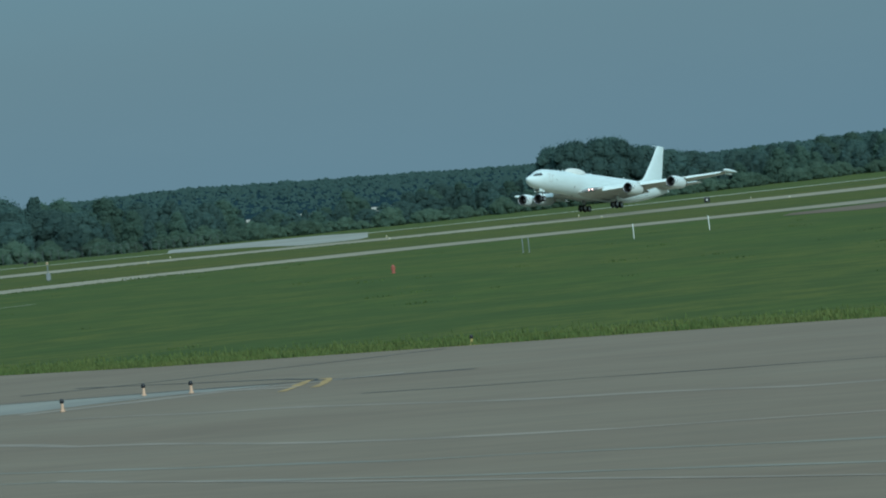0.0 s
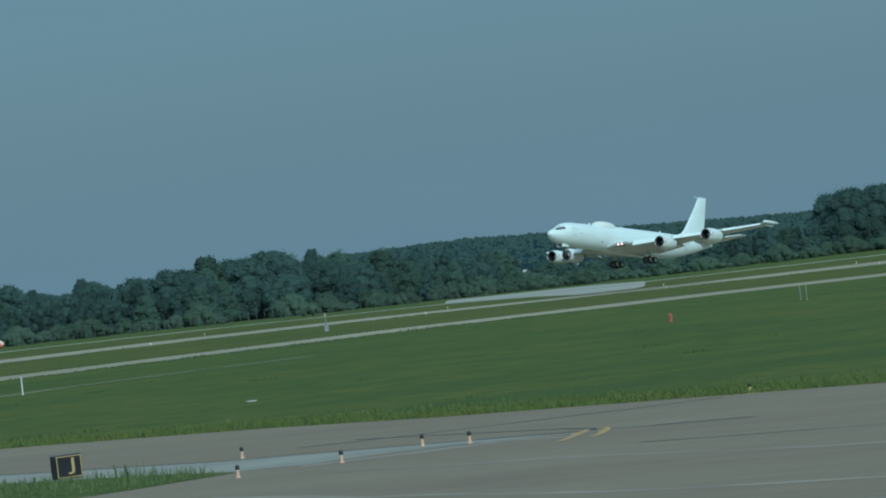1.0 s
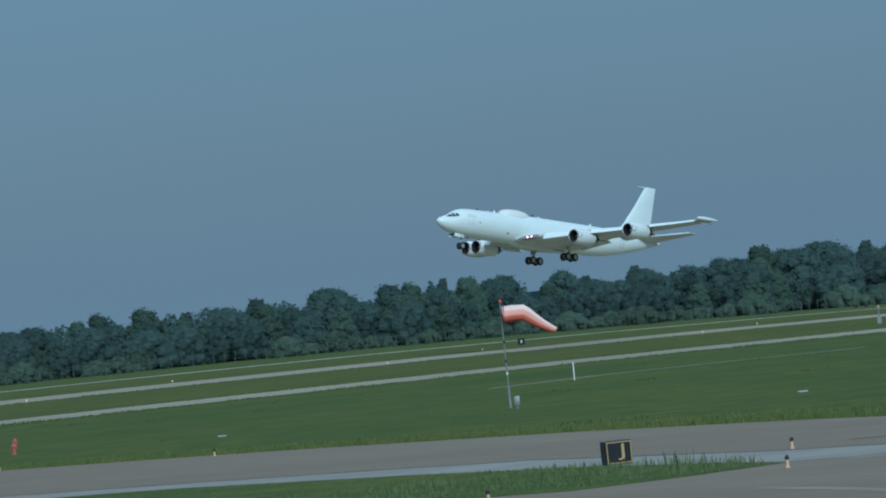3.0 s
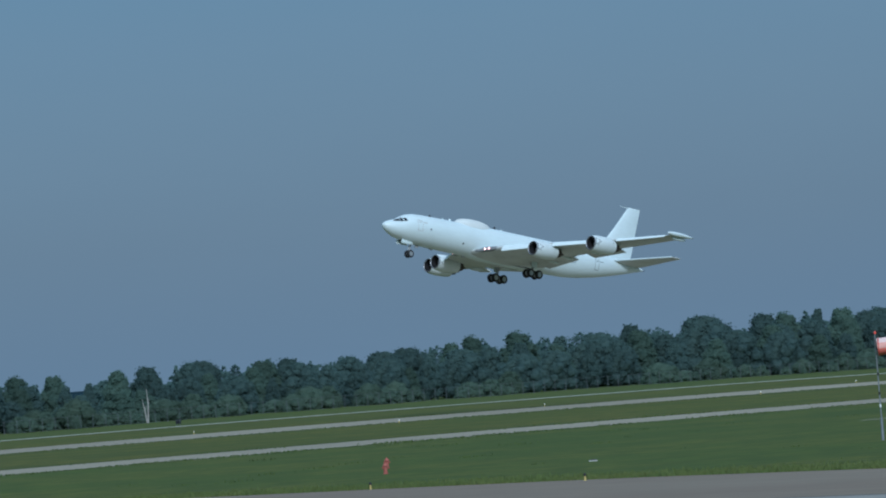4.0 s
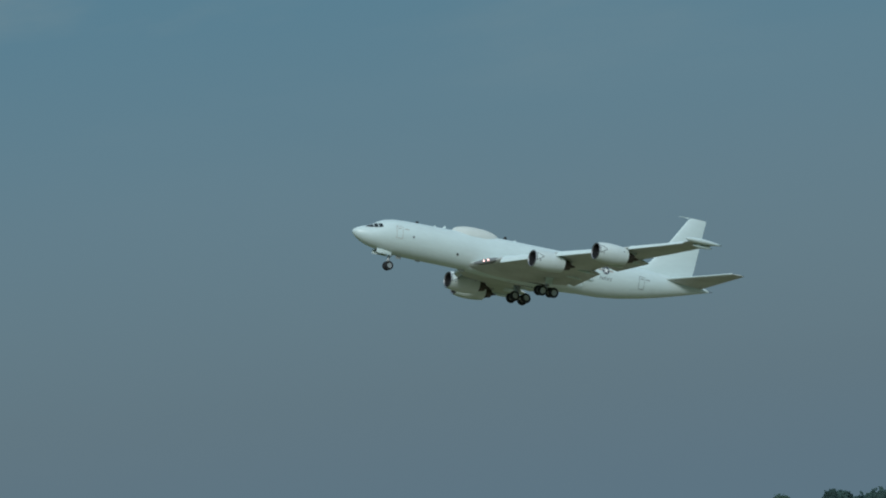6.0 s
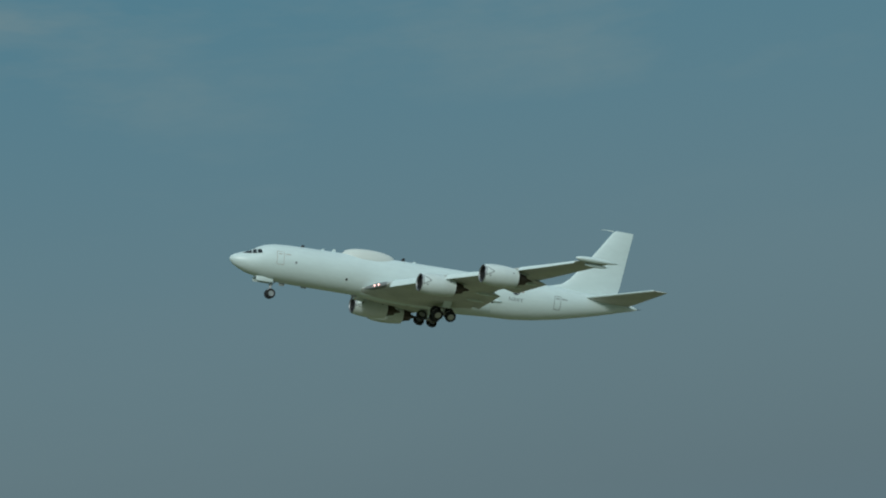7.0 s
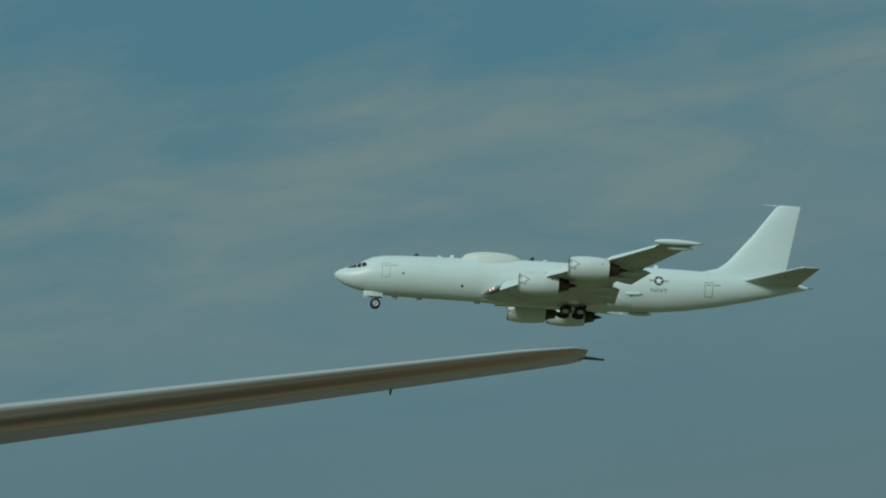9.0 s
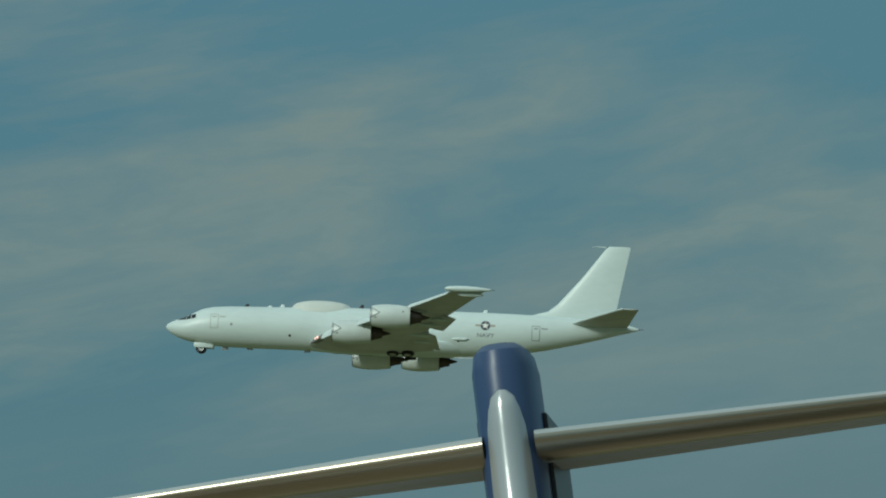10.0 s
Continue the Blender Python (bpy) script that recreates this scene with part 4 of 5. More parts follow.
def skin(x, z, side=1, off=0.012):
    """A place on the body's skin."""
    lo, hi, w = body_at(x)
    c, r = (lo + hi) / 2, (hi - lo) / 2
    s = max(0.0, 1 - ((z - c) / r) ** 2)
    k = 1 + off / min(w, r)
    return L(x, side * w * math.sqrt(s) * k, c + (z - c) * k)


def skin_patch(bm, outline, side=1, off=0.012):
    """A small outline of (x, z) laid on the skin."""
    if len(outline) != 4:
        bm.faces.new([bm.verts.new(skin(x, z, side, off)) for x, z in outline])
        return
    p, q, r, s = (Vector(v) for v in outline)
    rows = [[bm.verts.new(skin(*p.lerp(q, i / 4).lerp(s.lerp(r, i / 4), j / 4), side, off)) for i in range(5)] for j in range(5)]
    for a, b in zip(rows, rows[1:]):
        for i in range(4):
            bm.faces.new((a[i], a[i + 1], b[i + 1], b[i]))


def skin_bar(bm, a, b, width, side=1, off=0.014, n=6):
    """A thin line on the skin from a to b."""
    a, b = Vector(a), Vector(b)
    d = (b - a).normalized()
    p = Vector((-d.y, d.x)) * width / 2
    prev = None
    for i in range(n + 1):
        c = a.lerp(b, i / n)
        pair = [bm.verts.new(skin(*(c + s * p), side, off)) for s in (1, -1)]
        if prev:
            bm.faces.new((prev[0], prev[1], pair[1], pair[0]))
        prev = pair


FOIL = [(1.0, 0.0), (0.85, 0.022), (0.65, 0.045), (0.45, 0.058), (0.28, 0.058), (0.14, 0.047), (0.05, 0.030), (0.012, 0.015), (0.0, 0.0),
        (0.012, -0.012), (0.05, -0.022), (0.14, -0.033), (0.28, -0.040), (0.45, -0.040), (0.65, -0.031), (0.85, -0.015)]


def foil_ring(y, lead, chord, z, thick, twist=0.0, upright=False, sym=False):
    ring = []
    for s, h in FOIL:
        hh = h * thick / 0.1
        if sym:
            hh = math.copysign(abs(dict(FOIL).get(s, h)) if h >= 0 else abs(h) * 1.35, h) * thick / 0.1 if h else 0.0
        dx, dz = s * chord, hh * chord
        a = radians(twist)
        dx, dz = dx * math.cos(a) + dz * math.sin(a), dz * math.cos(a) - dx * math.sin(a)
        ring.append(L(lead + dx, dz, y) if upright else L(lead + dx, y, z + dz))
    return ring


# left wing: outwards, leading edge, chord, height, thickness, twist
WING = ((0.8, 13.9, 12.4, -1.70, 0.11, 1.5), (1.9, 14.5, 11.8, -1.62, 0.11, 1.5), (4.5, 15.85, 10.45, -1.26, 0.11, 1.0), (8.6, 18.6, 7.75, -0.80, 0.105, 0.5),
        (12.0, 21.45, 6.45, -0.38, 0.10, 0), (15.5, 24.4, 5.15, 0.08, 0.10, -0.5), (19.0, 27.3, 3.95, 0.58, 0.10, -1), (21.9, 29.7, 2.95, 1.04, 0.10, -1))


def wing_at(y):
    ys = [w[0] for w in WING]
    return [float(np.interp(y, ys, [w[k] for w in WING])) for k in (1, 2, 3)]


def mirror(ring, side):
    return [Vector((p.x, p.y * side, p.z)) for p in ring]


def build_wing(plane, side):
    bm = bmesh.new()
    loft(bm, [mirror(foil_ring(*w), side) for w in WING])
    wing = part("wing", bm, UNDER, plane, "swept wing, grey below and white at its leading edge")
    # white painted leading edge slats, in lengths between the engines
    for y0, y1 in ((5.2, 8.4), (10.4, 14.6), (16.6, 21.3)):
        bm = bmesh.new()
        rings = []
        for k in range(5):
            y = y0 + (y1 - y0) * k / 4
            le, ch, z = wing_at(y)
            k = ch / 6.0
            ring = [L(le + a * k, y * side, z + b * k) for a, b in ((0.16, 0.20), (0.02, 0.17), (-0.16, 0.04), (-0.30, -0.16), (-0.34, -0.34), (-0.27, -0.36), (-0.12, -0.16), (0.04, 0.0))]
            rings.append(ring)
        loft(bm, rings)
        part("slat", bm, WHITE, wing, "white leading edge slat hanging forward")
    # flaps set for take-off
    for y0, y1 in ((2.3, 7.8), (9.9, 14.0)):
        bm = bmesh.new()
        rings = []
        for k in range(2):
            y = (y0, y1)[k]
            le, ch, z = wing_at(y)
            fc = 0.24 * ch if y > 8 else 1.45
            ring = []
            for s, h in FOIL:
                dx, dz = s * fc, h * fc * 1.2
                a = radians(-13)
                ring.append(L(le + ch - 0.75 + dx * math.cos(a) - dz * math.sin(a) * -1, y * side, z - 0.10 + dz * math.cos(a) + dx * math.sin(a)))
            rings.append(ring)
        loft(bm, rings)
        part("flap", bm, UNDER, wing, "lowered trailing edge flap")
    for y in (4.6, 7.2, 11.2, 13.2):
        le, ch, z = wing_at(y)
        bm = bmesh.new()
        c = L(le + ch - 0.5, y * side, z - 0.30)
        revolve(bm, ((1.5, 0.0), (1.0, 0.13), (0.2, 0.17), (-0.7, 0.11), (-1.2, 0.0)), 8, "X", c)
        part("flap_track_fairing", bm, WHITE, wing)
    # dark bay in the wing root's leading edge, with two lamps
    bm = bmesh.new()
    rings = []
    for k in range(5):
        y = 1.75 + 2.5 * k / 4
        le, ch, z = wing_at(y)
        d = 1.0 if 0 < k < 4 else 0.7
        rings.append([L(le + a, y * side, z + b * d) for a, b in ((0.42, 0.40), (0.10, 0.24), (-0.06, 0.04), (-0.04, -0.14), (0.20, -0.22), (0.55, -0.26))])
    loft(bm, rings)
    bay = part("leading_edge_bay", bm, BAYGREY, wing, "dark grey leading edge panel at the wing root")
    for y in (2.95, 3.45):
        le, ch, z = wing_at(y)
        bm = bmesh.new()
        revolve(bm, ((0.10, 0.0), (0.09, 0.07), (0.06, 0.115)), 16, "X", L(le - 0.04, y * side, z + 0.06))
        part("landing_light", bm, LAMP, bay, "lit landing lamp in the wing root")
    # pods at the tip
    bm = bmesh.new()
    revolve(bm, [(23 - x, r) for x, r in ((28.9, 0.0), (29.02, 0.16), (29.35, 0.27), (30.0, 0.34), (31.0, 0.36), (32.0, 0.29), (33.0, 0.15), (33.6, 0.0))], 18, "X",
            (0, 22.05 * side, 1.20))
    for v in bm.verts:
        v.co.z = 1.20 + (v.co.z - 1.20) * 0.8
    pod = part("wing_tip_pod", bm, WHITE, plane, "white slender pod at the wing tip")
    bm = bmesh.new()
    revolve(bm, [(23 - x, r) for x, r in ((30.1, 0.0), (30.2, 0.12), (30.7, 0.2), (31.6, 0.2), (32.3, 0.12), (32.6, 0.0))], 12, "X", (0, 21.6 * side, 0.76))
    part("antenna_fairing", bm, WHITE, pod)


def build_engine(plane, x, y, z, side, depth):
    """A nacelle whose intake stands at x; depth is how far the wing lies above its axis."""
    c = L(x, y * side, z)
    c0 = (0, c.y, c.z)
    def pr(rows):
        return [(c.x - a, r * 0.91) for a, r in rows]
    bm = bmesh.new()
    revolve(bm, pr(((0.10, 1.02), (0.35, 1.10), (0.9, 1.19), (1.6, 1.23), (2.5, 1.20), (3.3, 1.10), (3.75, 1.02), (3.75, 0.95), (3.2, 0.92))), 36, "X", c0)
    eng = part("engine_nacelle", bm, NACELLE, plane, "large white jet engine nacelle with dark panel lines")
    bm = bmesh.new()
    revolve(bm, pr(((0.10, 1.02), (0.02, 0.99), (0.0, 0.95), (0.03, 0.90), (0.12, 0.87))), 36, "X", c0)
    part("intake_lip", bm, LIP, eng, "bare metal intake lip")
    bm = bmesh.new()
    revolve(bm, pr(((0.12, 0.87), (0.5, 0.84), (1.05, 0.85), (1.05, 0.0))), 30, "X", c0)
    part("intake_duct", bm, DARK, eng, "dark intake duct")
    bm = bmesh.new()
    revolve(bm, pr(((0.55, 0.0), (0.65, 0.10), (0.85, 0.20), (1.05, 0.26))), 14, "X", c0)
    part("spinner", bm, STRUT, eng)
    bm = bmesh.new()
    for i in range(22):
        a = 2 * math.pi * i / 22
        ca, sa = math.cos(a), math.sin(a)
        cb, sb = math.cos(a + 0.16), math.sin(a + 0.16)
        q = [bm.verts.new((c.x - 0.92, c.y + r * p, c.z + r * s)) for r, p, s in ((0.2, ca, sa), (0.755, ca, sa))]
        q += [bm.verts.new((c.x - 1.0, c.y + r * p, c.z + r * s)) for r, p, s in ((0.755, cb, sb), (0.2, cb, sb))]
        bm.faces.new(q)
    part("fan", bm, EXHAUST, eng, "dark fan blades", smooth=False)
    bm = bmesh.new()
    revolve(bm, pr(((3.3, 0.90), (3.75, 0.80), (4.3, 0.62), (4.75, 0.52), (4.75, 0.42), (4.5, 0.40))), 24, "X", c0)
    part("core_cowl", bm, EXHAUST, eng, "dark burnt metal core cowl")
    bm = bmesh.new()
    revolve(bm, pr(((4.4, 0.34), (4.9, 0.26), (5.4, 0.10), (5.6, 0.0))), 16, "X", c0)
    part("exhaust_plug", bm, EXHAUST, eng)
    # panel joints
    def radius(a):
        return 0.91 * float(np.interp(a, (0.10, 0.35, 0.9, 1.6, 2.5, 3.3, 3.75), (1.02, 1.10, 1.19, 1.23, 1.20, 1.10, 1.02)))
    for a, w in ((1.55, 0.075), (3.55, 0.12)):
        bm = bmesh.new()
        revolve(bm, pr(((a - w / 2, radius(a - w / 2) + 0.008), (a + w / 2, radius(a + w / 2) + 0.008))), 36, "X", c0)
        part("cowl_joint", bm, LINE, eng)
    for s in (1, -1):
        def at(a, ang):
            t = (0.0 if s > 0 else math.pi) + s * ang
            r = radius(a) + 0.010
            return Vector((c.x - a, c.y + r * math.cos(t), c.z + r * math.sin(t)))
        # a closed triangular outline, mitred as one band
        corners, mid = ((0.14, 0.75), (0.98, 0.18), (0.14, -0.30)), (0.42, 0.21)
        outline = [(a0 + (a1 - a0) * i / 8, t0 + (t1 - t0) * i / 8) for (a0, t0), (a1, t1) in zip(corners, corners[1:] + corners[:1]) for i in range(8)]
        bm = bmesh.new()
        loft(bm, [[at(a + (mid[0] - a) * k, t + (mid[1] - t) * k) for a, t in outline] for k in (0.0, 0.2)], cap=False)
        part("cowl_marking", bm, LINE, eng, "dark triangular cowl marking", smooth=False)
        for a, t in ((0.55, -0.25), (3.1, 0.35)):
            bm = bmesh.new()
            bm.faces.new([bm.verts.new(at(a + p, t + q_)) for p, q_ in ((-0.07, -0.06), (0.07, -0.06), (0.07, 0.06), (-0.07, 0.06))])
            part("cowl_latch", bm, LINE, eng, smooth=False)
    # pylon
    le, ch, zw = wing_at(y)
    bm = bmesh.new()
    rings = []
    for xx, top, bot, w in ((x + 1.1, z + 1.11, z + 0.95, 0.06), (x + 2.2, z + depth * 0.75 + 0.35, z + 0.8, 0.20), (le + 0.25, zw + 0.12, z + 0.55, 0.24),
                            (le + 1.6, zw + 0.05, z + 0.30, 0.22), (le + 0.45 * ch, zw - 0.05, zw - 0.35, 0.06)):
        rings.append([L(xx, y * side + w, bot), L(xx, y * side + w, top), L(xx, y * side - w, top), L(xx, y * side - w, bot)])
    loft(bm, rings)
    part("pylon", bm, UNDER, eng, "engine pylon")


def build_wheel(parent, at, r, w):
    me_t, me_r = WHEELS[(r, w)]
    t = shared("wheel", me_t, parent, at)
    shared("rim", me_r, t, Matrix())


def wheel_meshes(r, w):
    bm = bmesh.new()
    revolve(bm, ((-w * 0.5, r * 0.58), (-w * 0.5, r * 0.85), (-w * 0.40, r * 0.96), (-w * 0.15, r), (w * 0.15, r), (w * 0.40, r * 0.96), (w * 0.5, r * 0.85), (w * 0.5, r * 0.58)), 28, "Y")
    tyre = finish("tyre", bm, TYRE, True)
    bm = bmesh.new()
    revolve(bm, ((-w * 0.42, 0.0), (-w * 0.46, r * 0.2), (-w * 0.36, r * 0.34), (-w * 0.46, r * 0.58), (w * 0.46, r * 0.58), (w * 0.36, r * 0.34), (w * 0.46, r * 0.2), (w * 0.42, 0.0)), 20, "Y")
    return tyre, finish("rim", bm, RIM, True)


WHEELS = {(0.50, 0.30): wheel_meshes(0.50, 0.30), (0.58, 0.36): wheel_meshes(0.58, 0.36)}


def build_nose_gear(plane):
    bm = bmesh.new()
    tube(bm, (0, 0, 0.25), (0, 0, -0.85), 0.11, 0.10)
    tube(bm, (0, 0, -0.8), (-0.02, 0, -1.55), 0.07)
    tube(bm, (0.02, -0.42, -1.55), (0.02, 0.42, -1.55), 0.055)
    tube(bm, (-0.75, 0.0, 0.1), (0, 0, -0.7), 0.05)
    tube(bm, (0.12, 0, -0.75), (0.22, 0, -1.1), 0.035)
    tube(bm, (0.22, 0, -1.1), (0.05, 0, -1.45), 0.035)
    leg = part("nose_gear", bm, STRUT, plane, "nose landing gear leg with two wheels", at=Matrix.Translation(L(4.75, 0, -1.95)))
    for s in (1, -1):
        build_wheel(leg, Matrix.Translation((0.02, 0.27 * s, -1.55)), 0.50, 0.30)
    bm = bmesh.new()
    revolve(bm, ((0.16, 0.0), (0.15, 0.08), (0.05, 0.10), (0.0, 0.06)), 12, "X", (0.05, 0, -0.62))
    part("taxi_light", bm, STRUT, leg)
    bm = bmesh.new()
    box(bm, (-2.1, -0.40, -0.02), (0.5, 0.40, 0.10), 0.01)
    part("gear_bay", bm, BAY, plane, "dark nose gear bay", at=Matrix.Translation(L(3.6, 0, -2.04)))
    for s in (1, -1):
        bm = bmesh.new()
        box(bm, (-1.0, -0.02, -0.42), (0.85, 0.02, 0.06), 0.008)
        part("gear_door", bm, WHITE, plane, "white nose gear door", at=Matrix.Translation(L(3.75, 0.52 * s, -1.98)))
    return leg


def build_main_gear(plane, side):
    bm = bmesh.new()
    tube(bm, (0, 0, 0.5), (0, 0, -1.25), 0.17, 0.15, 14)
    tube(bm, (0, 0, -1.2), (0, 0, -2.0), 0.10, None, 12)
    tube(bm, (-0.95, 0, -2.0), (0.95, 0, -2.0), 0.13, None, 12)
    for x in (-0.72, 0.72):
        tube(bm, (x, -0.55, -2.0), (x, 0.55, -2.0), 0.08)
    tube(bm, (0, -0.1 * side, -1.0), (0, -1.25 * side, 0.25), 0.07)
    tube(bm, (0.1, 0, -1.0), (1.3, 0, 0.3), 0.06)
    tube(bm, (0.14, 0, -1.2), (0.42, 0, -1.6), 0.045)
    tube(bm, (0.42, 0, -1.6), (0.12, 0, -1.95), 0.045)
    leg = part("main_gear", bm, STRUT, plane, "main landing gear leg with a four-wheel bogie", at=Matrix.Translation(L(23.05, 3.37 * side, -1.42)))
    for x in (-0.72, 0.72):
        for y in (-0.42, 0.42):
            build_wheel(leg, Matrix.Translation((x, y, -2.0)), 0.58, 0.36)
    bm = bmesh.new()
    box(bm, (-0.45, 0.30 * side - 0.02, -1.15), (0.45, 0.30 * side + 0.02, 0.1), 0.01)
    part("leg_door", bm, WHITE, leg, "white door on the gear leg")
    bm = bmesh.new()
    box(bm, (-1.35, -0.65, -0.03), (1.35, 0.65, 0.03), 0.01)
    part("gear_bay", bm, BAY, plane, "dark main gear bay in the belly", at=Matrix.Translation(L(23.05, 1.62 * side, -1.97)) @ pose(0, 0, 0, 32 * side, 0, 0))
    return leg


def text_mesh(body, size):
    cu = bpy.data.curves.new("text", "FONT")
    cu.body, cu.size, cu.align_x, cu.align_y = body, size, "CENTER", "CENTER"
    ob = bpy.data.objects.new("text", cu)
    scene.collection.objects.link(ob)
    me = bpy.data.meshes.new_from_object(ob.evaluated_get(bpy.context.evaluated_depsgraph_get()))
    bpy.data.objects.remove(ob)
    bpy.data.curves.remove(cu)
    return me


def build_aircraft():
    plane = thing("jet_airliner", pose(0, LANE, 20), "white four-engined swept-wing military jet taking off with its gear down", "airplane")
    bm = bmesh.new()
    rings = []
    n = 40
    for x, lo, hi, w in BODY:
        c, r = (lo + hi) / 2, (hi - lo) / 2
        rings.append([L(x, w * math.cos(2 * math.pi * i / n), c + r * math.sin(2 * math.pi * i / n)) for i in range(n)])
    loft(bm, rings)
    body = part("fuselage", bm, WHITE, plane, "long white round fuselage with a pointed nose")
    # belly fairing at the wing
    bm = bmesh.new()
    rings = []
    for x, w, d in ((12.6, 0.5, 2.05), (14.6, 1.35, 2.28), (17, 2.0, 2.40), (22, 2.3, 2.44), (26, 2.1, 2.40), (28.5, 1.5, 2.25), (29.6, 0.8, 2.12)):
        rings.append([L(x, w * math.cos(a), -1.1 - (d - 1.1) * abs(math.sin(a)) ** 0.8 * (1 if math.sin(a) > 0 else -0.2)) for a in [2 * math.pi * i / 20 for i in range(20)]])
    loft(bm, rings)
    part("belly_fairing", bm, WHITE, body, "white wing root fairing under the belly")
    # cockpit panes
    for s in (1, -1):
        for pts in (((1.15, 0.14), (2.00, 0.18), (2.14, 0.58), (1.76, 0.44)), ((2.08, 0.19), (2.50, 0.24), (2.54, 0.70), (2.22, 0.60)),
                    ((2.58, 0.25), (3.04, 0.36), (2.98, 0.74), (2.62, 0.71)), ((2.32, 0.68), (2.50, 0.76), (2.50, 0.82), (2.38, 0.74))):
            bm = bmesh.new()
            skin_patch(bm, pts, s, 0.035)
            part("cockpit_window", bm, GLASS, body, "dark cockpit window", smooth=False)
    # doors, outlined
    for x0, x1, z0, z1 in ((4.55, 5.28, -0.62, 0.74), (35.65, 36.38, -0.55, 0.82)):
        bm = bmesh.new()
        for a, b in (((x0, z0), (x0, z1)), ((x0, z1), (x1, z1)), ((x1, z1), (x1, z0)), ((x1, z0), (x0, z0))):
            skin_bar(bm, a, b, 0.04)
        skin_bar(bm, (x1 + 0.15, z1 - 0.22), (x1 + 0.75, z1 - 0.22), 0.07)
        skin_bar(bm, ((x0 + x1) / 2 - 0.18, z1 - 0.25), ((x0 + x1) / 2 + 0.18, z1 - 0.25), 0.08)
        part("door_outline", bm, LINE if x0 > 20 else FAINT, body, "outlined crew door with a handle", smooth=False)
    # saddle dome and small antennas
    bm = bmesh.new()
    rings = []
    for k in range(13):
        t = -1 + 2 * k / 12
        x = 15.1 + 3.1 * t
        s = math.sqrt(max(0.0, 1 - abs(t) ** 2.3))
        rings.append([L(x, 1.3 * max(s, 0.02) * math.cos(math.pi * i / 12), 1.42 + (0.35 + 0.90 * s) * math.sin(math.pi * i / 12)) for i in range(13)])
    loft(bm, rings, cap=False, close=False)
    part("dome_radome", bm, DOMEPAINT, body, "cream dome radome on the back")
    for x, z, h, mat in ((7.75, 1.80, 0.26, DARK), (10.0, 1.84, 0.16, WHITE), (11.2, 1.86, 0.30, WHITE), (18.9, 2.07, 0.36, DARK), (20.2, 2.08, 0.16, WHITE), (30.9, 2.12, 0.30, WHITE)):
        bm = bmesh.new()
        rings = []
        for hh, c in ((-0.05, 0.5), (h * 0.6, 0.36), (h, 0.24)):
            rings.append([L(x - c * 0.5 + hh * 0.3, 0, z + hh), L(x, 0.05, z + hh), L(x + c * 0.5 + hh * 0.3, 0, z + hh), L(x, -0.05, z + hh)])
        loft(bm, rings)
        part("blade_antenna", bm, mat, body)
    for x, z in ((12.3, -1.05), (6.6, -0.2), (28.6, -0.9)):
        bm = bmesh.new()
        skin_patch(bm, [(x + 0.13 * math.cos(a), z + 0.13 * math.sin(a)) for a in [math.pi * i / 5 for i in range(10)]], 1, 0.015)
        part("port", bm, DARK if x > 10 else LIP, body, "small round port", smooth=False)
    bm = bmesh.new()
    revolve(bm, ((23 - 27.9, 0.0), (23 - 28.1, 0.10), (23 - 28.5, 0.16), (23 - 29.3, 0.14), (23 - 29.7, 0.0)), 10, "X", (0, skin(28.8, -0.75).y, -0.75))
    part("side_fairing", bm, WHITE, body, "small white side fairing")
    for x, d in ((5.9, 0.30), (8.3, 0.16), (13.9, 0.2), (20.0, 0.22)):
        bm = bmesh.new()
        lo = body_at(x)[0]
        box(bm, L(x + 0.3, -0.05, lo - d), L(x - 0.3, 0.05, lo + 0.1), 0.02)
        part("belly_antenna", bm, STRUT, body)
    # roundel and service name
    for s in (1, -1):
        cx, cz, r = 31.15, 0.66, 0.46
        bm = bmesh.new()
        for sx in (1, -1):
            for k in range(3):
                xa, xb = cx + sx * (r * 1.05 + k * 0.16), cx + sx * (r * 1.05 + (k + 1) * 0.16 * 0.98)
                skin_bar(bm, (xa, cz), (xb, cz), 0.20, s, 0.012, 2)
        part("insignia_bar", bm, FAINT, body, "grey insignia bars", smooth=False)
        bm = bmesh.new()
        for k in range(24):
            a0, a1 = 2 * math.pi * k / 24, 2 * math.pi * (k + 1) / 24
            for f0, f1 in ((0.0, 0.5), (0.5, 1.0)):
                q = [(cx + r * f * math.cos(a), cz + r * f * math.sin(a)) for f, a in ((f0, a0), (f1, a0), (f1, a1), (f0, a1))]
                skin_patch(bm, q if f0 else q[1:], s, 0.018)
        part("insignia_disc", bm, INSIGNIA, body, "dark blue round insignia", smooth=False)
        bm = bmesh.new()
        star = [(cx + r * (0.93 if k % 2 == 0 else 0.36) * math.sin(math.pi * k / 5), cz + r * (0.93 if k % 2 == 0 else 0.36) * math.cos(math.pi * k / 5)) for k in range(10)]
        for k in range(10):
            skin_patch(bm, [(cx, cz), star[k], star[(k + 1) % 10]], s, 0.026)
        part("insignia_star", bm, MARKER, body, "white star", smooth=False)
        me = text_mesh("NAVY", 0.56)
        for v in me.vertices:
            x, z = 31.2 + s * v.co.x * 1.12, -0.30 + v.co.y
            v.co = skin(x, z, s, 0.015)
        me.materials.append(LETTER)
        ob = new("lettering", me)
        ob.parent = body
        tagged(ob, "faded grey service name")
    # fin
    bm = bmesh.new()
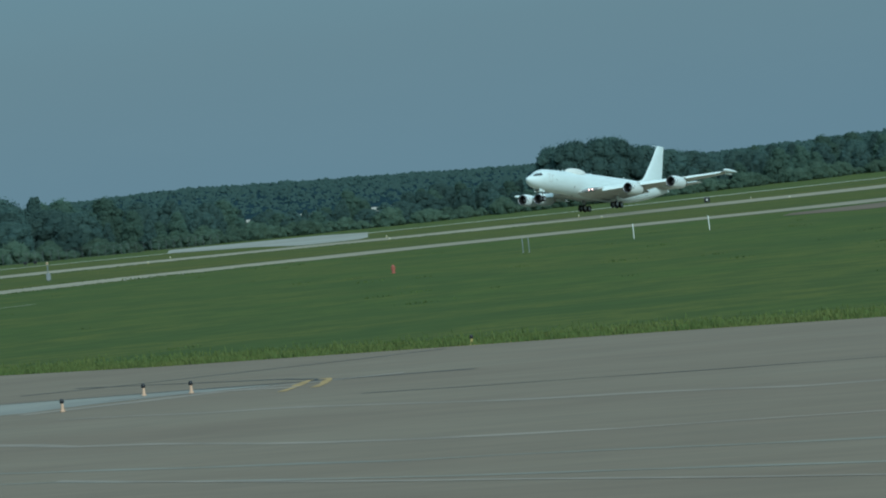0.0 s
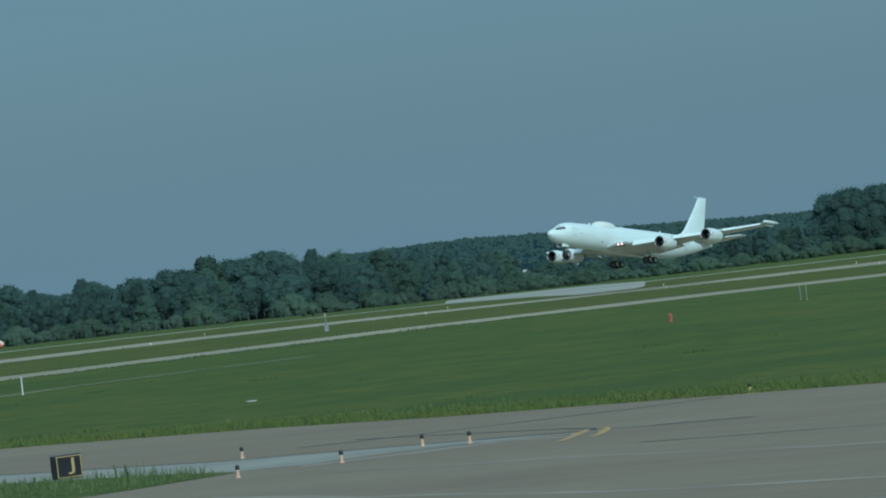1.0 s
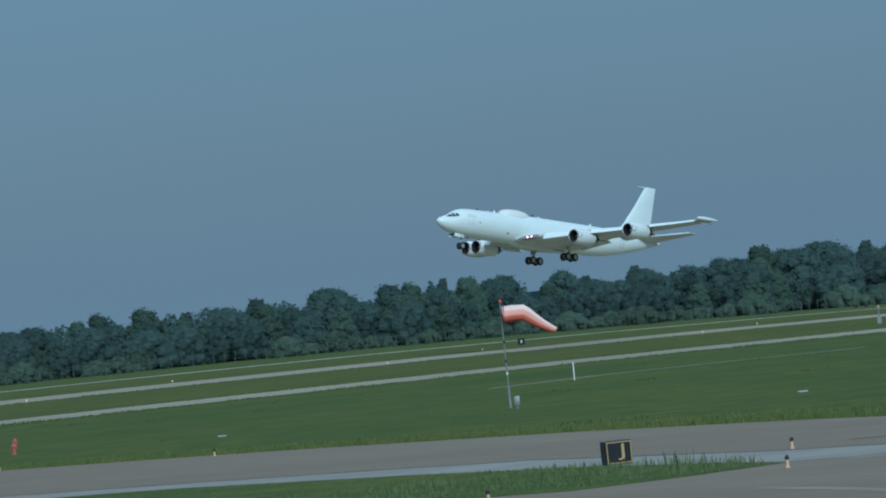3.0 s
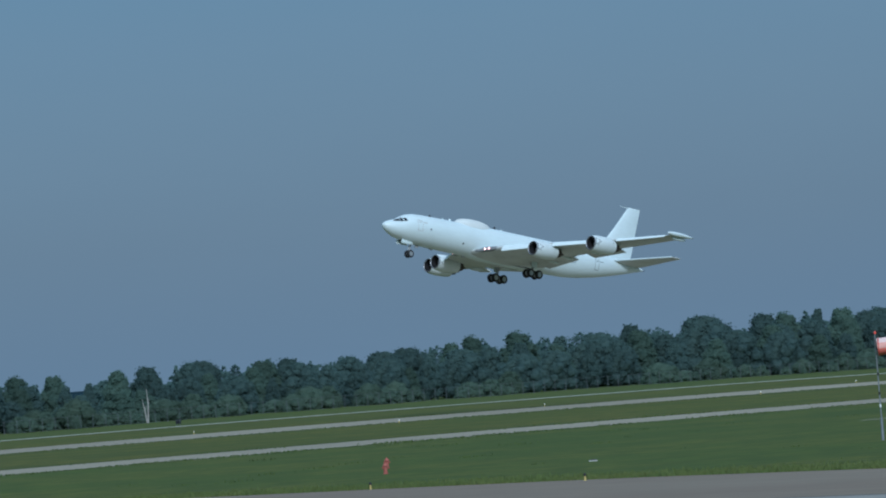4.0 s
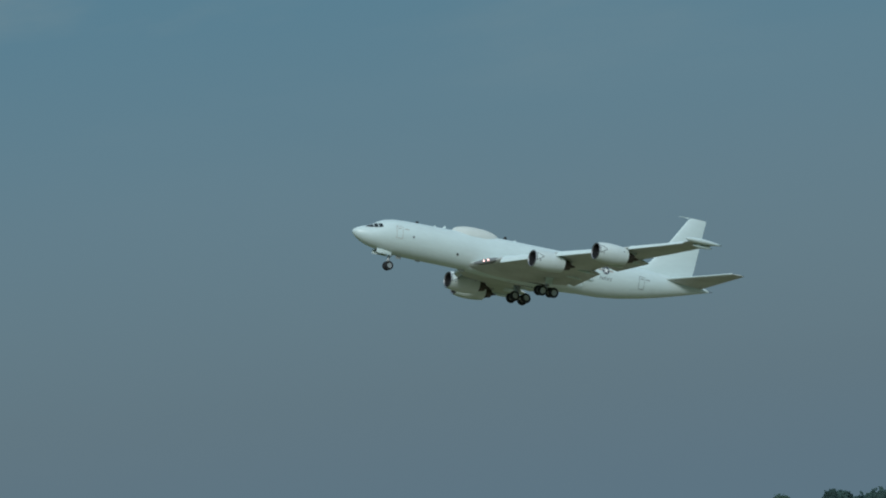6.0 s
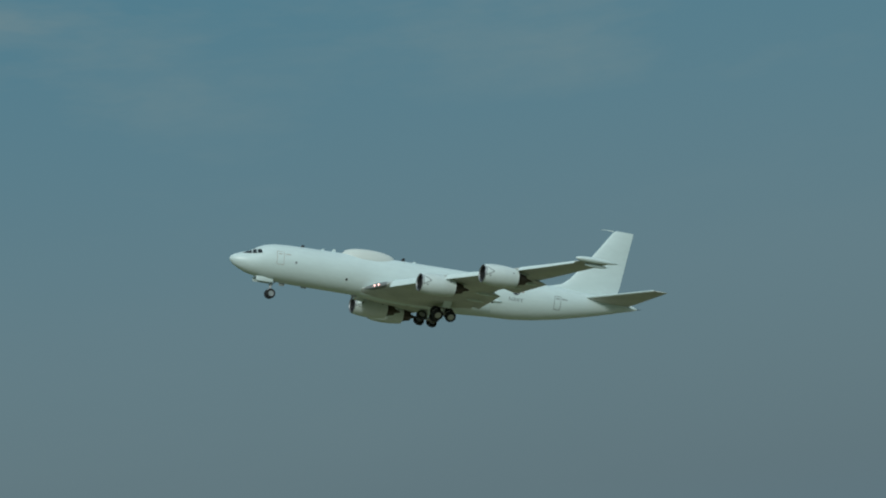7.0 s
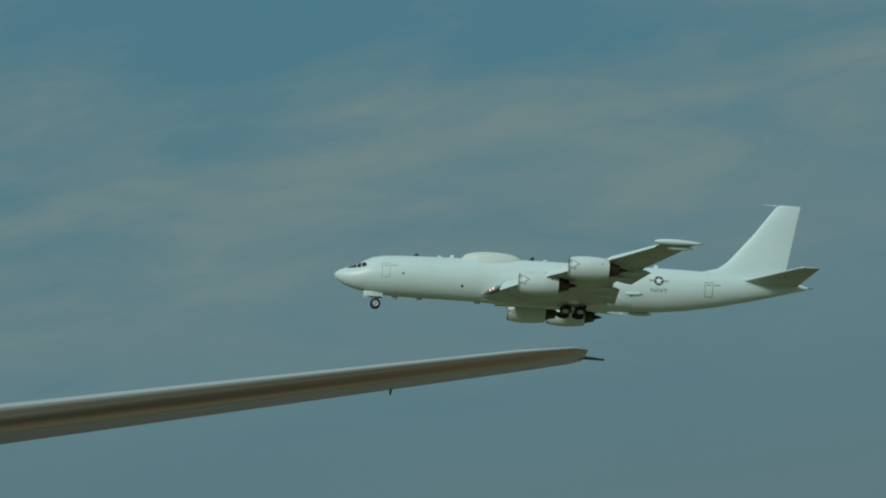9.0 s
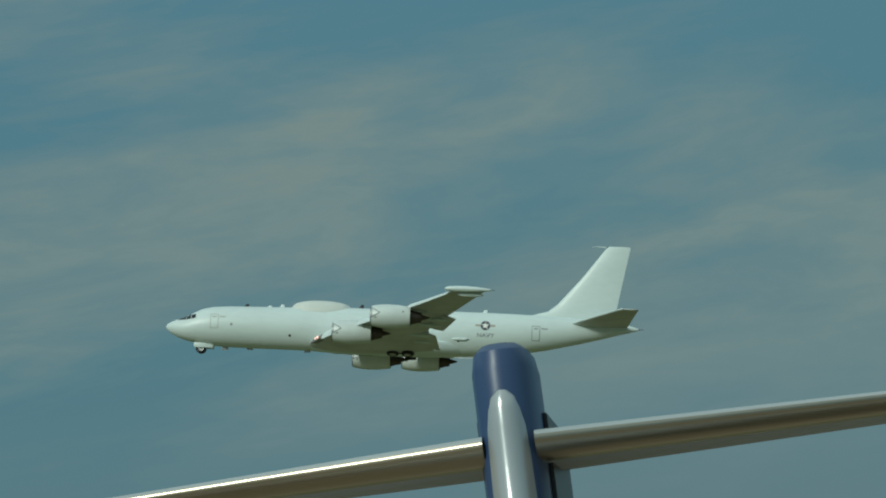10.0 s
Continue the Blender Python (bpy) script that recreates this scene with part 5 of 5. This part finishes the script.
    rings = [foil_ring(z, le, te - le, 0, t, upright=True) for z, le, te, t in
             ((1.5, 34.0, 43.2, 0.05), (2.05, 35.3, 43.35, 0.06), (2.5, 36.95, 43.45, 0.075), (3.2, 37.85, 43.62, 0.09), (6.0, 40.2, 44.1, 0.095), (8.85, 42.3, 44.62, 0.10), (9.05, 42.6, 44.62, 0.06))]
    for r in rings:
        for k in range(1, 8):
            r[16 - k].y, r[k].y = -abs(r[k].y), abs(r[k].y)
    loft(bm, rings)
    fin = part("tail_fin", bm, WHITE, plane, "tall white swept tail fin")
    bm = bmesh.new()
    tube(bm, L(42.3, 0, 8.98), L(40.9, 0, 8.98), 0.07, 0.02, 8)
    part("probe", bm, WHITE, fin)
    # tailplane
    for s in (1, -1):
        bm = bmesh.new()
        rings = [mirror(foil_ring(y, le, ch, z, t), s) for y, le, ch, z, t in
                 ((0.3, 38.8, 5.9, 1.20, 0.10), (1.0, 39.4, 5.45, 1.28, 0.10), (4.0, 41.9, 3.55, 1.66, 0.095), (6.75, 44.2, 1.85, 2.02, 0.09), (6.95, 44.6, 1.45, 2.05, 0.06))]
        loft(bm, rings)
        tail = part("tailplane", bm, UNDER, plane, "swept tailplane, grey below")
        bm = bmesh.new()
        le = [(1.2, 39.52, 1.30), (6.8, 44.18, 2.03)]
        rings = []
        for y, x, z in le:
            rings.append([L(x + a, y * s, z + b) for a, b in ((-0.03, 0.0), (0.10, 0.09), (0.34, 0.16), (0.34, -0.02), (0.08, -0.07))])
        loft(bm, rings)
        part("leading_edge", bm, WHITE, tail)
    bm = bmesh.new()
    tube(bm, L(45.6, 0, 1.08), L(46.25, 0, 1.1), 0.05, 0.02, 8)
    part("tail_mast", bm, DARK, plane)
    for s in (1, -1):
        build_wing(plane, s)
        build_engine(plane, 17.3, 9.4, -1.52, s, 0.9)
        build_engine(plane, 21.55, 15.6, -0.72, s, 0.9)
    return plane, build_nose_gear(plane), build_main_gear(plane, 1), build_main_gear(plane, -1)



# ---- parked business jet, of which the tail is seen ----
def build_parked_jet():
    blue = material("dark_blue_paint", (0.045, 0.085, 0.19), 0.38, vary=0.15, scale=1.0)
    # brown tint in the metal strengthens the look of mirrored ground
    chrome = material("polished_leading_edge", (0.43, 0.385, 0.31), 0.30, 1.0, vary=0.06, scale=2.0)
    greywhite = material("parked_jet_paint", (0.42, 0.46, 0.48), 0.5, vary=0.06, scale=0.6)
    boot = material("grey_fin_boot", (0.55, 0.58, 0.60), 0.25, 0.4, vary=0.1, scale=2.0)
    yaw = math.radians(3.63)
    dist = 26.5
    # local x runs aft, y to the jet's left as seen from ahead (right in the view), z up
    jet = thing("parked_jet", pose(-math.sin(yaw) * dist, math.cos(yaw) * dist, ground_z(-2, 25) + 0.04, 0.5, 0, 90 + 3.63 - 4.5),
                "parked business jet with a dark blue tail and polished leading edges", "airplane")
    zs = 8.235
    def fin_ring(z, lead, chord, half):
        pts = ((0.0, 0.0), (0.012, 0.45), (0.05, 0.80), (0.14, 0.98), (0.35, 1.0), (0.65, 0.75), (1.0, 0.12))
        return [Vector((lead + s * chord, half * h, z)) for s, h in pts] + [Vector((lead + s * chord, -half * h, z)) for s, h in pts[:0:-1]]
    bm = bmesh.new()
    loft(bm, [fin_ring(*r) for r in ((2.7, -3.2, 4.4, 0.22), (5.0, -1.55, 3.2, 0.19), (7.4, -0.10, 2.1, 0.172), (8.2, 0.0, 1.9, 0.172), (8.66, 0.02, 1.85, 0.170), (8.76, 0.05, 1.78, 0.152), (8.80, 0.12, 1.6, 0.11))])
    fin = part("tail_fin", bm, blue, jet, "dark blue painted tail fin")
    # pale fin leading edge, ending in a rounded top
    bm = bmesh.new()
    rings = []
    for z, lead, half in ((2.8, -3.18, 0.15), (5.0, -1.58, 0.14), (7.4, -0.135, 0.130), (8.2, -0.03, 0.118), (8.34, -0.02, 0.114), (8.44, -0.01, 0.100), (8.50, 0.0, 0.076), (8.535, 0.02, 0.03)):
        rings.append([Vector((lead - 0.03 + 0.16 * (half / 0.13) * math.sin(abs(a)) ** 2.5, half * math.sin(a), z)) for a in [math.pi * (k / 8 - 0.5) for k in range(9)]])
    loft(bm, rings, cap=False, close=False)
    part("leading_edge", bm, boot, fin, "pale grey leading edge of the fin")
    # tailplane halves: polished leading edges, painted behind
    bow = [math.pi * (0.14 - 0.64 * k / 10) for k in range(11)]
    brow = [math.pi * (0.14 + 0.36 * k / 4) for k in range(5)]

    def nose_point(y, lead, t, a, s):
        """A point of the tailplane's blunt nose, at an angle above its foremost line."""
        return Vector((lead + (0.9 if a > 0 else 1.9) * t * (1 - math.cos(a)), s * y, zs + t * (0.35 + (0.65 if a > 0 else 1.35) * math.sin(a))))

    back = ((0.16, 0.99), (0.6, 0.75), (1.0, 0.06), (0.6, -0.75), (0.16, -0.99))
    spans = ((0.14, 0.05, 1.75, 0.078), (2.0, 0.33, 1.30, 0.058), (3.65, 0.57, 0.90, 0.036), (3.95, 0.66, 0.74, 0.020), (4.02, 0.76, 0.55, 0.006))
    for s in (1, -1):
        bm = bmesh.new()
        loft(bm, [[nose_point(y, lead, t, a, s) for a in bow]
                  + [Vector((lead + 0.16 * chord, s * y, zs - t))] for y, lead, chord, t in spans])
        plane = part("tailplane", bm, chrome, jet, "tailplane half with a polished leading edge that mirrors the ground")
        bm = bmesh.new()
        loft(bm, [[nose_point(y, lead, t, a, s) for a in brow] + [Vector((lead + c * chord, s * y, zs + h * t)) for c, h in back] for y, lead, chord, t in spans])
        part("elevator", bm, greywhite, plane, "pale painted tailplane skin and elevator")
        bm = bmesh.new()
        tube(bm, (1.05, s * 3.98, zs), (1.3, s * 4.14, zs - 0.01), 0.012, 0.006, 6)
        part("static_wick", bm, BLACKCAP, plane)
        bm = bmesh.new()
        tube(bm, (1.2, s * 2.95, zs - 0.012), (1.56, s * 2.95, zs - 0.02), 0.010, 0.006, 6)
        part("hinge", bm, BLACKCAP, plane)
        bm = bmesh.new()
        box(bm, (0.45, s * 0.175 - 0.02, 6.4), (1.75, s * 0.175 + 0.012, zs + 0.20), 0.01)
        part("seal_plate", bm, SIGNBLACK, fin, "dark gap plate at the tailplane root", smooth=False)
    # the rest of the jet, below the view
    bm = bmesh.new()
    rings = []
    for x, z, r in ((-17.0, 2.0, 0.02), (-16.6, 2.05, 0.35), (-15.6, 2.2, 0.75), (-14, 2.4, 1.1), (-12, 2.5, 1.2), (-4, 2.5, 1.2), (-1, 2.75, 0.85), (1.2, 3.05, 0.4), (2.0, 3.15, 0.1)):
        rings.append([Vector((x, r * math.cos(2 * math.pi * k / 24), z + r * math.sin(2 * math.pi * k / 24))) for k in range(24)])
    loft(bm, rings)
    part("fuselage", bm, greywhite, jet, "white fuselage")
    for s in (1, -1):
        bm = bmesh.new()
        rings = []
        for y, lead, chord, z, t in ((0.6, -9.5, 3.6, 1.75, 0.2), (4.0, -8.2, 2.2, 1.95, 0.13), (7.6, -6.8, 1.1, 2.2, 0.06)):
            rings.append([Vector((lead + c * chord, s * y, z + h * t)) for c, h in ((0, 0), (0.07, 0.7), (0.3, 1), (0.7, 0.6), (1, 0.05), (0.7, -0.5), (0.3, -0.8), (0.07, -0.6))])
        loft(bm, rings)
        part("wing", bm, greywhite, jet, "white wing")
        bm = bmesh.new()
        revolve(bm, ((-4.6, 0.34), (-4.65, 0.40), (-4.2, 0.50), (-3.0, 0.50), (-2.0, 0.40), (-1.6, 0.32), (-1.6, 0.0)), 18, "X", (0, s * 1.75, 3.1))
        part("engine", bm, greywhite, jet, "rear mounted engine")
        bm = bmesh.new()
        tube(bm, (-7.4, s * 1.7, 1.7), (-7.4, s * 1.7, 0.4), 0.09)
        leg = part("main_leg", bm, GREYMETAL, jet)
        bm = bmesh.new()
        revolve(bm, ((-0.14, 0.0), (-0.14, 0.36), (0, 0.40), (0.14, 0.36), (0.14, 0.0)), 18, "Y", (-7.4, s * 1.86, 0.40))
        part("wheel", bm, TYRE, leg)
    bm = bmesh.new()
    tube(bm, (-14.6, 0, 1.4), (-14.6, 0, 0.3), 0.07)
    leg = part("nose_leg", bm, GREYMETAL, jet)
    bm = bmesh.new()
    revolve(bm, ((-0.12, 0.0), (-0.12, 0.26), (0, 0.29), (0.12, 0.26), (0.12, 0.0)), 18, "Y", (-14.6, 0, 0.29))
    part("wheel", bm, TYRE, leg)


# unseen sheet, added to bring brown into the polished tail's reflection
sheet("mirrored_ground", [(-400, -420), (40, -420), (28, -60), (27, 62), (-90, 62), (-400, -60)], material("tan_mirrored_ground", (0.34, 0.265, 0.175), 0.95, vary=0.3, scale=0.05, vary2=0.15, scale2=0.8), 0.05,
      "unseen tan ground added round the viewpoint for the tail to mirror", "earth")
build_woods()
build_ridge()
build_edge_lights()
build_guidance_sign()
build_windsock()
build_marker_posts()
build_hydrants()
build_slabs()
build_runway_things()
build_sheds()
build_parked_jet()
build_dead_tree()
build_long_grass()
build_fence()

aircraft, nose_leg, left_leg, right_leg = build_aircraft()


def motions():
    walk(aircraft, [(r[0], pose(r[1], LANE, r[2], r[4], -r[3], 180)) for r in FLIGHT])
    base = Matrix.Translation(L(4.75, 0, -1.95))
    walk(nose_leg, [(t, base @ pose(0, 0, up, 0, -a, 0)) for t, a, up in ((0, 0, 0), (7.2, 0, 0), (8.0, 10, 0.22), (9.0, 24, 0.32), (9.5, 30, 0.46), (10.0, 50, 0.5))])
    for leg, s in ((left_leg, 1), (right_leg, -1)):
        base = Matrix.Translation(L(23.05, 3.37 * s, -1.42))
        walk(leg, [(t, base @ pose(0, 0, 0, -s * a, 0, 0)) for t, a in ((0, 0), (5.4, 0), (6.0, 9), (6.5, 22), (7.0, 34), (7.5, 41), (8.0, 48), (8.5, 55), (9.0, 62), (9.5, 68), (10.0, 76))])


motions()
